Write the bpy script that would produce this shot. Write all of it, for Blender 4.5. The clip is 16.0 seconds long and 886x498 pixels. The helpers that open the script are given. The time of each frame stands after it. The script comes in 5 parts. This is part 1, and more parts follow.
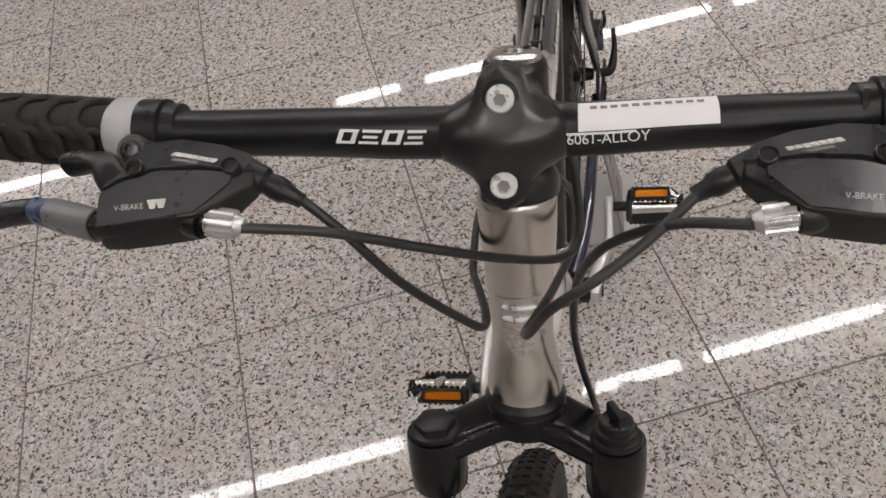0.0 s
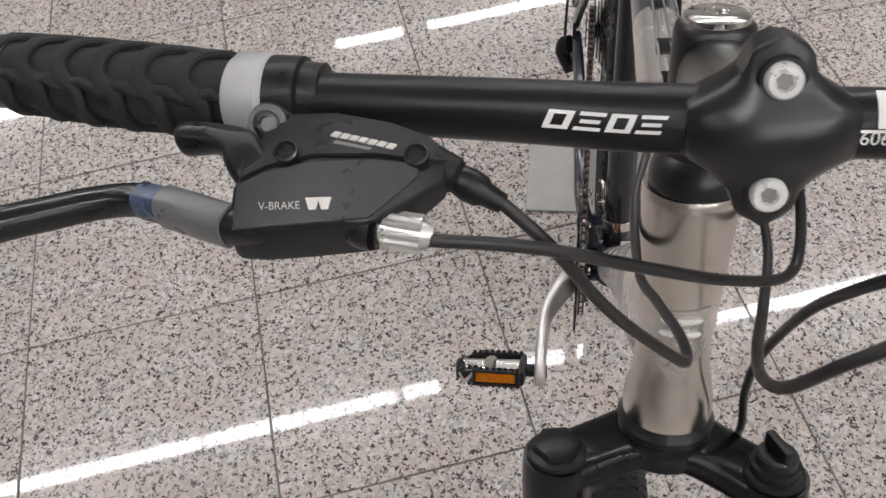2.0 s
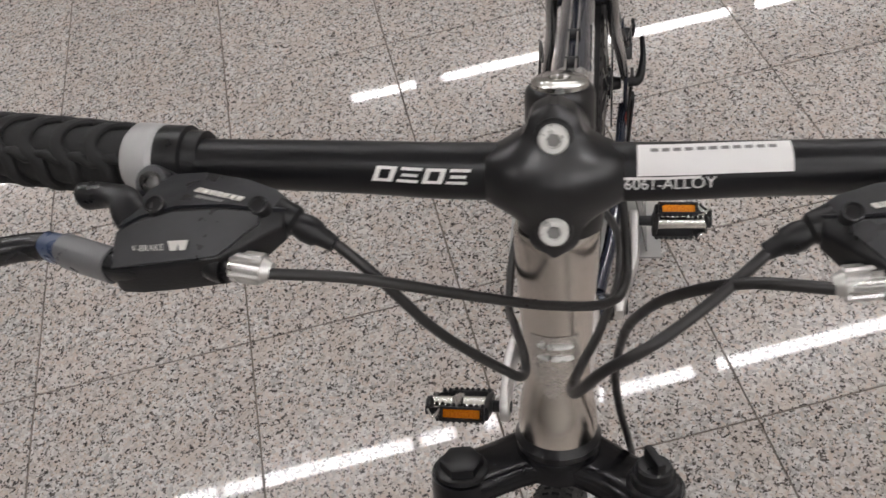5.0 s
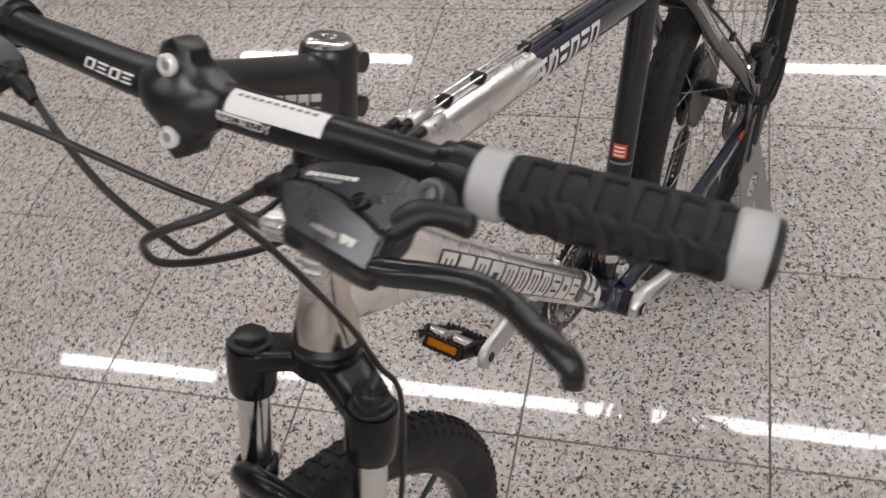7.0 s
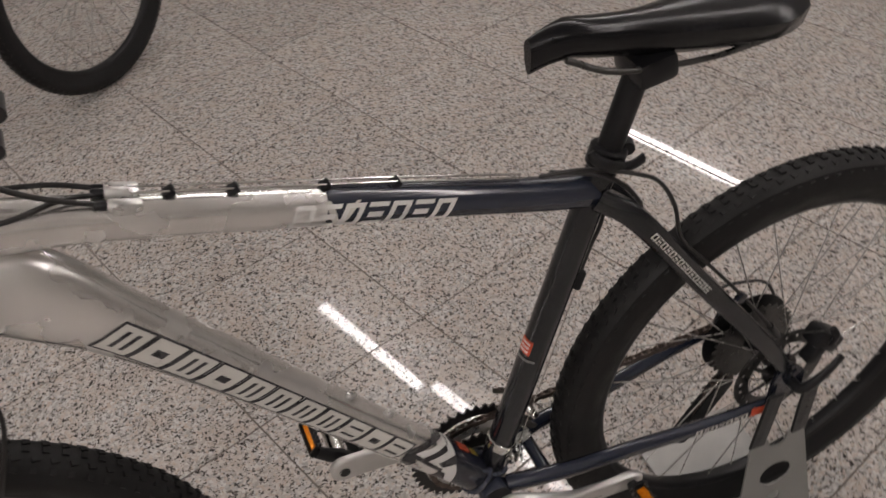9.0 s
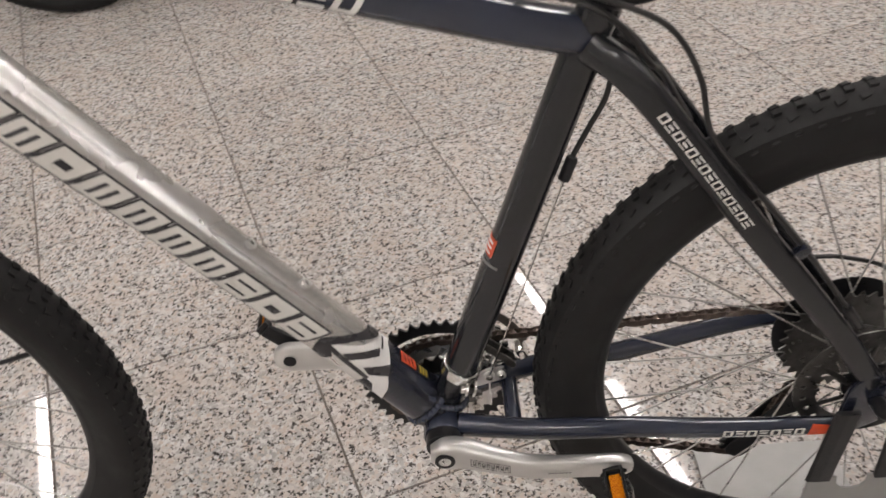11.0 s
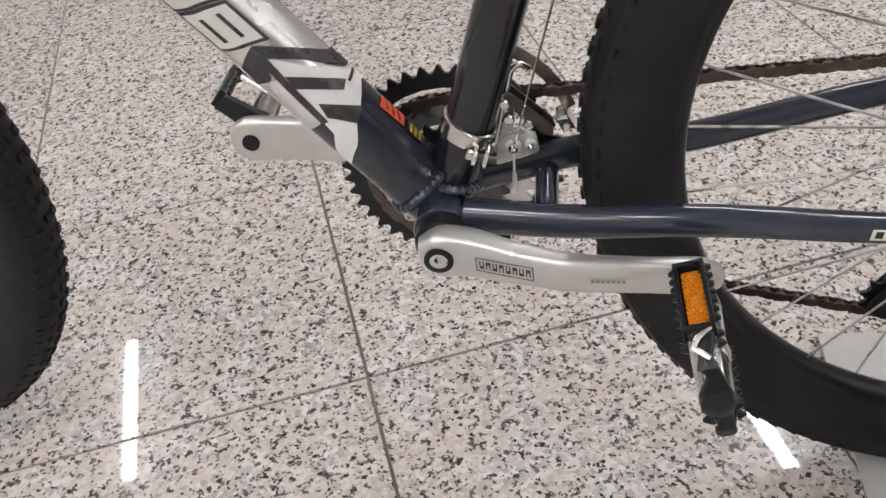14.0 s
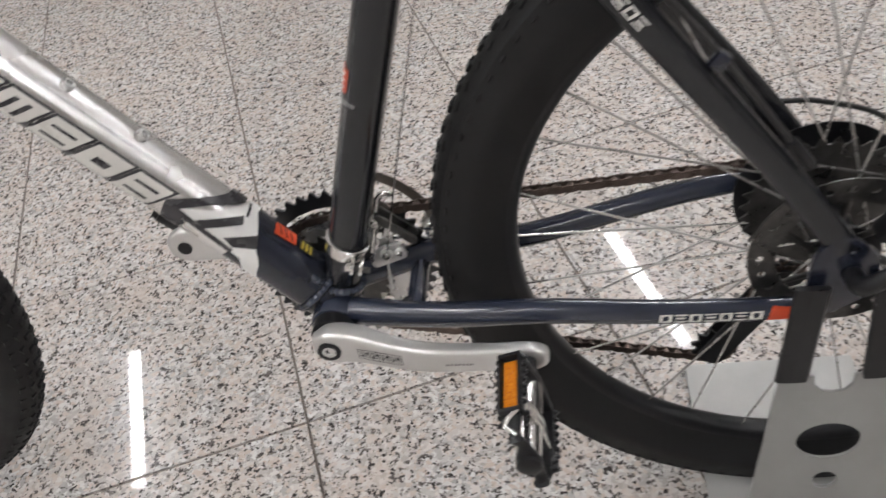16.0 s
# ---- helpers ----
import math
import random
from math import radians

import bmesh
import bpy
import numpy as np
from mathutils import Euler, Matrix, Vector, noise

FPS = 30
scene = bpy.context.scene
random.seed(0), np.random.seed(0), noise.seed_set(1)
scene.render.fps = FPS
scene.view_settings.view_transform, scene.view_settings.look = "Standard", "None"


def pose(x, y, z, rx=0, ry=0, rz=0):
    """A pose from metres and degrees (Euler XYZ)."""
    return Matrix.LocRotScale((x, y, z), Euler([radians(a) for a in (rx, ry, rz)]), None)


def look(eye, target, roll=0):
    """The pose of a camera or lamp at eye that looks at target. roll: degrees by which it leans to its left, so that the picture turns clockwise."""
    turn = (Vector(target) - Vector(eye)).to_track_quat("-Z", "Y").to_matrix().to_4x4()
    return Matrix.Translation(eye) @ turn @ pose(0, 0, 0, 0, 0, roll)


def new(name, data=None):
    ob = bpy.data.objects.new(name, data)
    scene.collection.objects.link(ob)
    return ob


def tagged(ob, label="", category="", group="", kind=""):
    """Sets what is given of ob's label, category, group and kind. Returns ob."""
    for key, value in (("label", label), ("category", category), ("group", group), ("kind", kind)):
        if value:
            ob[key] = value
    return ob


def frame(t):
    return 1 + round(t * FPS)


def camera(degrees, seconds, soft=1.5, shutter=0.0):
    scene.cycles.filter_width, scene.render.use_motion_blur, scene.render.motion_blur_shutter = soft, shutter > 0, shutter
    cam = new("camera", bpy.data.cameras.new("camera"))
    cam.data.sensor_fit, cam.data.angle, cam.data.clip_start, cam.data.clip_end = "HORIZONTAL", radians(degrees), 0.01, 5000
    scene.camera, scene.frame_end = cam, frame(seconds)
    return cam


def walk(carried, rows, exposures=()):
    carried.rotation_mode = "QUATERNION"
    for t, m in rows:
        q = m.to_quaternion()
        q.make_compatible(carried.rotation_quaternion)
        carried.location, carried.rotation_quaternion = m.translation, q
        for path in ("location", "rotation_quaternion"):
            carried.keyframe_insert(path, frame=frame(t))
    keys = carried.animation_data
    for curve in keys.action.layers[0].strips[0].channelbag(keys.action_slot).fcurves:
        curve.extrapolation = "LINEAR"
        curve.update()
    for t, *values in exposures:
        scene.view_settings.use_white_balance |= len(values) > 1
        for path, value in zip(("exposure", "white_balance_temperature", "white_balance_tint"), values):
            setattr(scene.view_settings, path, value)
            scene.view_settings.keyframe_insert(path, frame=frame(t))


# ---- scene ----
cam = camera(51.4, 16.0, shutter=0.5)
PATH = [
    (0, (0.83, 0.043, 1.356), (-0.457, -0.263, -0.144), -10.6),
    (0.5, (0.82, 0.032, 1.361), (-0.45, -0.279, -0.152), -11.4),
    (1, (0.802, 0.005, 1.346), (-0.443, -0.304, -0.189), -10.9),
    (1.5, (0.775, -0.04, 1.323), (-0.441, -0.337, -0.237), -8.7),
    (2, (0.753, -0.063, 1.304), (-0.45, -0.331, -0.272), -7.6),
    (2.5, (0.733, -0.074, 1.291), (-0.454, -0.348, -0.295), -7.9),
    (3, (0.735, -0.077, 1.298), (-0.478, -0.346, -0.269), -7.8),
    (3.2, (0.741, -0.074, 1.303), (-0.47, -0.35, -0.264), -8.2),
    (5.3, (0.794, 0.05, 1.349), (-0.488, -0.285, -0.149), -10.1),
    (5.5, (0.793, 0.071, 1.342), (-0.48, -0.269, -0.164), -9.7),
    (6, (0.783, 0.172, 1.339), (-0.436, -0.329, -0.166), -9.9),
    (6.5, (0.781, 0.291, 1.363), (-0.331, -0.473, -0.114), -12.2),
    (7, (0.75, 0.377, 1.37), (-0.254, -0.502, -0.12), -12.3),
    (7.5, (0.647, 0.44, 1.366), (-0.226, -0.547, -0.139), -12.4),
    (8, (0.547, 0.503, 1.363), (-0.156, -0.64, -0.119), -14.2),
    (8.5, (0.409, 0.625, 1.353), (-0.186, -0.661, -0.058), -10.7),
    (8.7, (0.351, 0.684, 1.35), (-0.229, -0.69, 0.017), -7.8),
    (10.8, (-0.013, 0.661, 1.111), (-0.031, -0.865, -0.182), -5.1),
    (11, (-0.029, 0.653, 1.07), (0.002, -0.881, -0.213), -5.1),
    (11.5, (-0.064, 0.638, 0.971), (0.134, -0.914, -0.275), -6.5),
    (12, (-0.061, 0.573, 0.819), (0.168, -0.975, -0.426), -6.8),
    (12.5, (-0.062, 0.563, 0.754), (0.172, -0.982, -0.494), -6.2),
    (13, (-0.075, 0.56, 0.717), (0.17, -0.981, -0.534), -6.3),
    (13.5, (-0.087, 0.548, 0.702), (0.168, -0.983, -0.56), -7.6),
    (14, (-0.093, 0.551, 0.706), (0.187, -0.975, -0.556), -8.3),
    (14.5, (-0.091, 0.558, 0.714), (0.206, -0.963, -0.55), -9.0),
    (15, (-0.1, 0.569, 0.745), (0.194, -0.955, -0.516), -9.3),
    (15.5, (-0.148, 0.59, 0.81), (0.144, -0.923, -0.465), -10.5),
    (16, (-0.223, 0.607, 0.869), (0.067, -0.891, -0.424), -12.0),
]
walk(cam, [(t, look(eye, target, roll)) for t, eye, target, roll in PATH],
     exposures=[(0.0, -0.07, 6600, 12), (1.5, 0.09, 6500, 11.5), (2.5, 0.25, 6250, 10), (3.2, 0.30, 6250, 10), (5.5, -0.14, 6480, 12), (6.0, -0.17, 6480, 12),
                (6.5, 0.03, 6450, 11.5), (7.0, 0.12, 6420, 11), (7.5, 0.02, 6450, 11), (8.0, -0.38, 6700, 13), (8.7, -0.46, 6850, 15),
                (10.8, 0.33, 6720, 12.5), (11.5, 0.25, 6750, 12.5), (12.0, 0.4, 6720, 12.5), (12.5, 0.58, 6600, 11.5), (13.0, 0.85, 6450, 10), (13.5, 0.66, 6400, 10), (14.0, 0.59, 6350, 10.5), (15.0, 0.60, 6350, 10.5), (15.5, 0.64, 6330, 10), (16.0, 0.45, 6290, 10)])

# ---- light: rows of tube lamps under the shop's ceiling, two of them added unseen, and the room's own bounce ----
ROW = Vector((-0.330, 0.944, 0.0))      # the lamp rows and the tile joints run this way
ACROSS = Vector((0.944, 0.330, 0.0))
ROOM_H = 3.06
LAMP_POWER = 37.0

world = bpy.data.worlds.new("shop_air")
scene.world = world
world.use_nodes = True
world.node_tree.nodes["Background"].inputs[0].default_value = (0.9, 0.93, 1.0, 1)
world.node_tree.nodes["Background"].inputs[1].default_value = 0.05


# ---- materials ----
def nodes_of(name):
    m = bpy.data.materials.new(name)
    m.use_nodes = True
    nt = m.node_tree
    return m, nt, nt.nodes["Principled BSDF"]


def link(nt, a, b):
    nt.links.new(a, b)


def mix_colour(nt, fac, a, b):
    n = nt.nodes.new("ShaderNodeMix")
    n.data_type = "RGBA"
    for k, v in ((0, fac), (6, a), (7, b)):
        if isinstance(v, (tuple, list)):
            n.inputs[k].default_value = (*v[:3], 1)
        elif isinstance(v, (int, float)):
            n.inputs[k].default_value = v
        else:
            nt.links.new(v, n.inputs[k])
    return n.outputs[2]


def ramp(nt, src, stops):
    n = nt.nodes.new("ShaderNodeValToRGB")
    while len(n.color_ramp.elements) < len(stops):
        n.color_ramp.elements.new(0.5)
    for e, (p, c) in zip(n.color_ramp.elements, stops):
        e.position = p
        e.color = (c, c, c, 1) if isinstance(c, (int, float)) else (*c, 1)
    nt.links.new(src, n.inputs[0])
    return n.outputs[0]


def noise_tex(nt, vec, scale, detail=3.0, rough=0.55):
    n = nt.nodes.new("ShaderNodeTexNoise")
    n.inputs["Scale"].default_value = scale
    n.inputs["Detail"].default_value = detail
    n.inputs["Roughness"].default_value = rough
    if vec is not None:
        nt.links.new(vec, n.inputs["Vector"])
    return n.outputs[0]


def bump(nt, bsdf, height, strength, dist):
    b = nt.nodes.new("ShaderNodeBump")
    b.inputs["Strength"].default_value = strength
    b.inputs["Distance"].default_value = dist
    nt.links.new(height, b.inputs["Height"])
    nt.links.new(b.outputs[0], bsdf.inputs["Normal"])


def surface(name, colour, rough, metal=0.0, vary=0.15, scale=60.0, fine=900.0, relief=0.0, rough_vary=0.12, coat=0.0, spec=0.5):
    """A plain worn surface: two scales of colour change, uneven gloss, fine relief."""
    m, nt, b = nodes_of(name)
    co = nt.nodes.new("ShaderNodeTexCoord").outputs["Object"]
    big = noise_tex(nt, co, scale)
    small = noise_tex(nt, co, fine, 2.0)
    dark = tuple(c * (1 - vary) for c in colour)
    light = tuple(min(1.0, c * (1 + vary)) for c in colour)
    c1 = mix_colour(nt, ramp(nt, big, ((0.3, 0.0), (0.7, 1.0))), dark, light)
    c2 = mix_colour(nt, ramp(nt, small, ((0.35, 0.0), (0.65, 0.35))), c1, dark)
    link(nt, c2, b.inputs["Base Color"])
    link(nt, ramp(nt, big, ((0.25, max(0.02, rough - rough_vary)), (0.75, min(1.0, rough + rough_vary)))), b.inputs["Roughness"])
    b.inputs["Metallic"].default_value = metal
    b.inputs["Coat Weight"].default_value = coat
    b.inputs["Coat Roughness"].default_value = 0.08
    b.inputs["Specular IOR Level"].default_value = spec
    if relief:
        bump(nt, b, small, 0.5, relief)
    return m


def granite(name):
    m, nt, b = nodes_of(name)
    pos = nt.nodes.new("ShaderNodeNewGeometry").outputs["Position"]
    rnd = nt.nodes.new("ShaderNodeObjectInfo").outputs["Random"]
    isl = nt.nodes.new("ShaderNodeNewGeometry").outputs["Random Per Island"]
    add = nt.nodes.new("ShaderNodeMath")
    add.operation = "ADD"
    link(nt, rnd, add.inputs[0])
    link(nt, isl, add.inputs[1])
    shift = nt.nodes.new("ShaderNodeVectorMath")
    shift.operation = "MULTIPLY_ADD"
    shift.inputs[1].default_value = (7.0, 11.0, 0.0)
    comb = nt.nodes.new("ShaderNodeCombineXYZ")
    link(nt, add.outputs[0], comb.inputs[0])
    link(nt, add.outputs[0], comb.inputs[1])
    link(nt, comb.outputs[0], shift.inputs[0])
    link(nt, pos, shift.inputs[2])
    vec = shift.outputs[0]
    # warp the grain so that no cell looks like a polygon
    warp = nt.nodes.new("ShaderNodeTexNoise")
    warp.inputs["Scale"].default_value = 240.0
    warp.inputs["Detail"].default_value = 2.0
    link(nt, vec, warp.inputs["Vector"])
    wv = nt.nodes.new("ShaderNodeVectorMath")
    wv.operation = "MULTIPLY_ADD"
    wv.inputs[1].default_value = (0.0066, 0.0066, 0.0)
    link(nt, warp.outputs["Color"], wv.inputs[0])
    link(nt, vec, wv.inputs[2])
    cell = nt.nodes.new("ShaderNodeTexVoronoi")
    cell.inputs["Scale"].default_value = 185.0
    link(nt, wv.outputs[0], cell.inputs["Vector"])
    sep = nt.nodes.new("ShaderNodeSeparateColor")
    link(nt, cell.outputs["Color"], sep.inputs[0])
    # feldspar: white, grey and tan crystals
    base = ramp(nt, sep.outputs[0], ((0.0, GRAIN_GREY), (0.35, GRAIN_MID), (0.62, GRAIN_WHITE), (0.9, GRAIN_TAN)))
    blotch = ramp(nt, noise_tex(nt, vec, 14.0, 4.0), ((0.42, 0.0), (0.68, 0.6)))
    base = mix_colour(nt, blotch, base, GRAIN_TAN)
    # mica: dark flecks gathered in loose strings
    fleck = nt.nodes.new("ShaderNodeTexVoronoi")
    fleck.inputs["Scale"].default_value = 290.0
    link(nt, wv.outputs[0], fleck.inputs["Vector"])
    fsep = nt.nodes.new("ShaderNodeSeparateColor")
    link(nt, fleck.outputs["Color"], fsep.inputs[0])
    strings = noise_tex(nt, vec, 84.0, 3.0, 0.6)
    mul = nt.nodes.new("ShaderNodeMath")
    mul.operation = "MULTIPLY"
    link(nt, fsep.outputs[1], mul.inputs[0])
    link(nt, ramp(nt, strings, ((0.40, 0.50), (0.64, 1.0))), mul.inputs[1])
    mask = ramp(nt, mul.outputs[0], ((FLECK_AT, 0.0), (FLECK_AT + 0.05, 1.0)))
    tone = mix_colour(nt, fsep.outputs[2], (0.034, 0.031, 0.030), (0.17, 0.150, 0.138))
    col = mix_colour(nt, mask, base, tone)
    # whole slabs differ a little
    slab = ramp(nt, add.outputs[0], ((0.0, 0.88), (1.0, 1.0)))
    mulc = nt.nodes.new("ShaderNodeMix")
    mulc.data_type, mulc.blend_type = "RGBA", "MULTIPLY"
    mulc.inputs[0].default_value = 1.0
    link(nt, col, mulc.inputs[6])
    link(nt, slab, mulc.inputs[7])
    link(nt, mulc.outputs[2], b.inputs["Base Color"])
    scuff = noise_tex(nt, pos, 5.0, 5.0)
    rr = mix_colour(nt, ramp(nt, noise_tex(nt, vec, 400.0, 1.0), ((0.35, 0.0), (0.7, 0.15))), ramp(nt, scuff, ((0.3, 0.008), (0.75, 0.028))), (0.03, 0.03, 0.03))
    link(nt, rr, b.inputs["Roughness"])
    b.inputs["Specular IOR Level"].default_value = 0.26
    b.inputs["Coat Weight"].default_value = 0.20
    b.inputs["Coat Roughness"].default_value = 0.16
    bump(nt, b, noise_tex(nt, vec, 260.0, 2.0), 0.01, 0.0004)
    return m


def brushed(name, colour, rough=0.3, across=(1, 1, 60)):
    m, nt, b = nodes_of(name)
    tc = nt.nodes.new("ShaderNodeTexCoord")
    mp = nt.nodes.new("ShaderNodeMapping")
    mp.inputs["Scale"].default_value = across
    link(nt, tc.outputs["Object"], mp.inputs[0])
    lines = noise_tex(nt, mp.outputs[0], 45.0, 4.0, 0.7)
    cloud = noise_tex(nt, tc.outputs["Object"], 25.0, 3.0)
    dark = tuple(c * 0.78 for c in colour)
    link(nt, mix_colour(nt, ramp(nt, lines, ((0.3, 0.0), (0.7, 1.0))), dark, colour), b.inputs["Base Color"])
    link(nt, ramp(nt, cloud, ((0.3, rough - 0.02), (0.7, rough + 0.03))), b.inputs["Roughness"])
    b.inputs["Metallic"].default_value = 1.0
    b.inputs["Coat Weight"].default_value = 0.35
    b.inputs["Coat Roughness"].default_value = 0.06
    bump(nt, b, lines, 0.12, 0.0004)
    return m


def glow(name, colour, strength):
    m, nt, b = nodes_of(name)
    b.inputs["Base Color"].default_value = (*colour, 1)
    b.inputs["Emission Color"].default_value = (*colour, 1)
    b.inputs["Emission Strength"].default_value = strength
    return m


GRAIN_GREY, GRAIN_MID, GRAIN_WHITE, GRAIN_TAN = (0.34, 0.325, 0.315), (0.50, 0.475, 0.455), (0.66, 0.645, 0.63), (0.52, 0.44, 0.385)
FLECK_AT = 0.54
GRANITE = granite("speckled_granite")
GROUT = surface("grout", (0.17, 0.145, 0.125), 0.75, vary=0.2, scale=12, fine=500, relief=0.0005)
WALL_PAINT = surface("wall_paint", (0.74, 0.72, 0.68), 0.6, vary=0.04, scale=3, fine=300, relief=0.0003)
CEIL_PAINT = surface("ceiling_paint", (0.78, 0.77, 0.75), 0.7, vary=0.03, scale=3, fine=300, relief=0.0003)
LAMP_WHITE = surface("lamp_enamel", (0.8, 0.8, 0.8), 0.4, vary=0.03)
LAMP_GLOW = glow("lamp_diffuser", (1.0, 0.985, 0.98), LAMP_POWER)

SILVER = brushed("brushed_silver_paint", (0.70, 0.655, 0.61), 0.20, (60, 60, 1))
SILVER_TUBE = surface("satin_silver_tube", (0.80, 0.785, 0.77), 0.27, metal=0.88, vary=0.05, scale=14, fine=1600, rough_vary=0.03, coat=0.5)
NAVY = surface("midnight_navy_gloss_paint", (0.023, 0.028, 0.046), 0.16, vary=0.07, scale=30, coat=0.6, rough_vary=0.03)
NAVY_MATT = surface("charcoal_paint", (0.0140, 0.0165, 0.0275), 0.17, vary=0.08, scale=30, coat=0.4, spec=0.45, rough_vary=0.03)
SEAT_BLACK = surface("near_black_gloss_paint", (0.0105, 0.0112, 0.0140), 0.18, vary=0.08, scale=30, coat=0.35, spec=0.45, rough_vary=0.03)
BLACK_PAINT = surface("black_satin_paint", (0.0075, 0.0075, 0.009), 0.20, vary=0.2, scale=40, spec=0.30, rough_vary=0.04)
BLACK_ALLOY = surface("black_anodised_alloy", (0.010, 0.010, 0.0115), 0.34, vary=0.2, scale=45, spec=0.34, rough_vary=0.05)
PLASTIC = surface("black_moulded_plastic", (0.010, 0.010, 0.0112), 0.36, vary=0.2, scale=70, relief=0.0002, spec=0.36)
PLASTIC_GREY = surface("graphite_plastic_panel", (0.068, 0.069, 0.073), 0.29, metal=0.35, vary=0.08, scale=70, rough_vary=0.04)
LEVER_BLACK = surface("black_polished_lever", (0.010, 0.0105, 0.012), 0.22, vary=0.15, scale=45, spec=0.45)
SHEEN_GREY = surface("grey_lever_sleeve", (0.13, 0.13, 0.135), 0.35, vary=0.1, scale=70)
STEM_BLACK = surface("satin_black_stem", (0.0090, 0.0090, 0.0102), 0.31, vary=0.12, scale=40, spec=0.6, rough_vary=0.03)
BAR_BLACK = surface("satin_black_anodising", (0.0088, 0.0088, 0.0102), 0.36, vary=0.2, scale=40, spec=0.34, rough_vary=0.05)
COVER_GREY = surface("blue_black_cover", (0.018, 0.019, 0.023), 0.34, vary=0.12, scale=70)
RUBBER = surface("tyre_rubber", (0.0115, 0.0112, 0.0116), 0.58, vary=0.3, scale=35, fine=700, relief=0.0004, spec=0.28)
GRIP_RUBBER = surface("grip_rubber", (0.019, 0.019, 0.0195), 0.68, vary=0.2, scale=80, fine=1200, relief=0.0005, spec=0.3)
CABLE_SKIN = surface("cable_housing", (0.017, 0.016, 0.016), 0.38, vary=0.2, scale=90)
RING_GREY = surface("grey_collar_plastic", (0.43, 0.43, 0.43), 0.45, vary=0.07, scale=80)
ALLOY = surface("satin_alloy", (0.66, 0.655, 0.64), 0.30, metal=0.85, vary=0.08, scale=60)
CRANK_ALLOY = surface("crank_alloy", (0.66, 0.65, 0.635), 0.33, metal=0.80, vary=0.05, scale=50, coat=0.1, rough_vary=0.04)
CAGE_STEEL = surface("brownish_worn_steel", (0.30, 0.265, 0.24), 0.30, metal=0.85, vary=0.15, scale=90, rough_vary=0.06)
CHROME = surface("bright_steel", (0.72, 0.71, 0.69), 0.14, metal=1.0, vary=0.1, scale=120)
DARK_STEEL = surface("dark_steel", (0.10, 0.098, 0.095), 0.34, metal=0.9, vary=0.3, scale=90)
CHAIN_STEEL = surface("oiled_chain_steel", (0.13, 0.10, 0.085), 0.38, metal=0.8, vary=0.35, scale=150)
SPOKE_STEEL = surface("spoke_steel", (0.55, 0.54, 0.52), 0.3, metal=0.9, vary=0.1, scale=40)
STAND_GREY = surface("grey_powder_coat", (0.42, 0.415, 0.40), 0.5, vary=0.06, scale=30, fine=900, relief=0.0002)
STAND_SHADED = surface("mid_grey_powder_coat", (0.235, 0.23, 0.222), 0.45, vary=0.08, scale=24, fine=900, relief=0.0002)
WHITE_INK = surface("white_decal", (0.78, 0.77, 0.75), 0.35, vary=0.05, scale=60)
SILVER_INK = surface("pale_silver_decal", (0.66, 0.64, 0.60), 0.35, vary=0.06, scale=60)
GREY_INK = surface("grey_decal", (0.22, 0.215, 0.21), 0.4, vary=0.1, scale=60)
BLACK_INK = surface("black_decal", (0.012, 0.012, 0.013), 0.35, vary=0.1, scale=60)
SHADOW_INK = surface("shadow_grey_decal", (0.042, 0.040, 0.044), 0.28, vary=0.10, scale=60)
RED_INK = surface("orange_red_decal", (0.62, 0.075, 0.025), 0.4, vary=0.1, scale=90)
YELLOW_INK = surface("yellow_decal", (0.55, 0.42, 0.06), 0.4, vary=0.1, scale=90)
ZINC = surface("bright_zinc", (0.82, 0.82, 0.80), 0.34, metal=0.45, vary=0.05, scale=120)
FILM = surface("wrinkled_clear_film", (0.66, 0.63, 0.60), 0.12, metal=0.9, vary=0.12, scale=90, fine=260, relief=0.0025)
PAPER = surface("white_paper_label", (0.80, 0.79, 0.78), 0.6, vary=0.03, scale=40)
SHEEN_BLUE = surface("blue_film", (0.045, 0.065, 0.12), 0.25, vary=0.2, scale=60)


def reflector_mat():
    m, nt, b = nodes_of("amber_reflector")
    co = nt.nodes.new("ShaderNodeTexCoord").outputs["Object"]
    link(nt, mix_colour(nt, ramp(nt, noise_tex(nt, co, 500.0), ((0.35, 0.0), (0.65, 1.0))), (0.95, 0.36, 0.015), (0.62, 0.17, 0.006)), b.inputs["Base Color"])
    b.inputs["Roughness"].default_value = 0.14
    b.inputs["Metallic"].default_value = 0.45
    b.inputs["Coat Weight"].default_value = 0.3
    return m


AMBER = reflector_mat()


# ---- mesh tools ----
def finish(bm, name, material, smooth=True):
    bmesh.ops.recalc_face_normals(bm, faces=bm.faces)
    me = bpy.data.meshes.new(name)
    bm.to_mesh(me)
    bm.free()
    for p in me.polygons:
        p.use_smooth = smooth
    if smooth:
        me.set_sharp_from_angle(angle=radians(38))
    me.materials.append(material)
    return me


def part(name, bm, material, parent, label="", smooth=True):
    """One mesh object under a thing or under one of its parts."""
    ob = new(name, finish(bm, name, material, smooth))
    ob.parent = parent
    if label:
        ob["label"] = label
    return ob


def thing(name, label, category, group="", kind=""):
    return tagged(new(name), label, category, group, kind)


def V(*a):
    return Vector(a)


def smooth_path(pts, n):
    """Points along a soft curve through pts, n to each stretch (values may have any number of numbers)."""
    p = [np.array(q, float) for q in pts]
    p = [2 * p[0] - p[1]] + p + [2 * p[-1] - p[-2]]
    out = []
    for i in range(1, len(p) - 2):
        for k in range(n):
            t = k / n
            a, b, c, d = p[i - 1:i + 3]
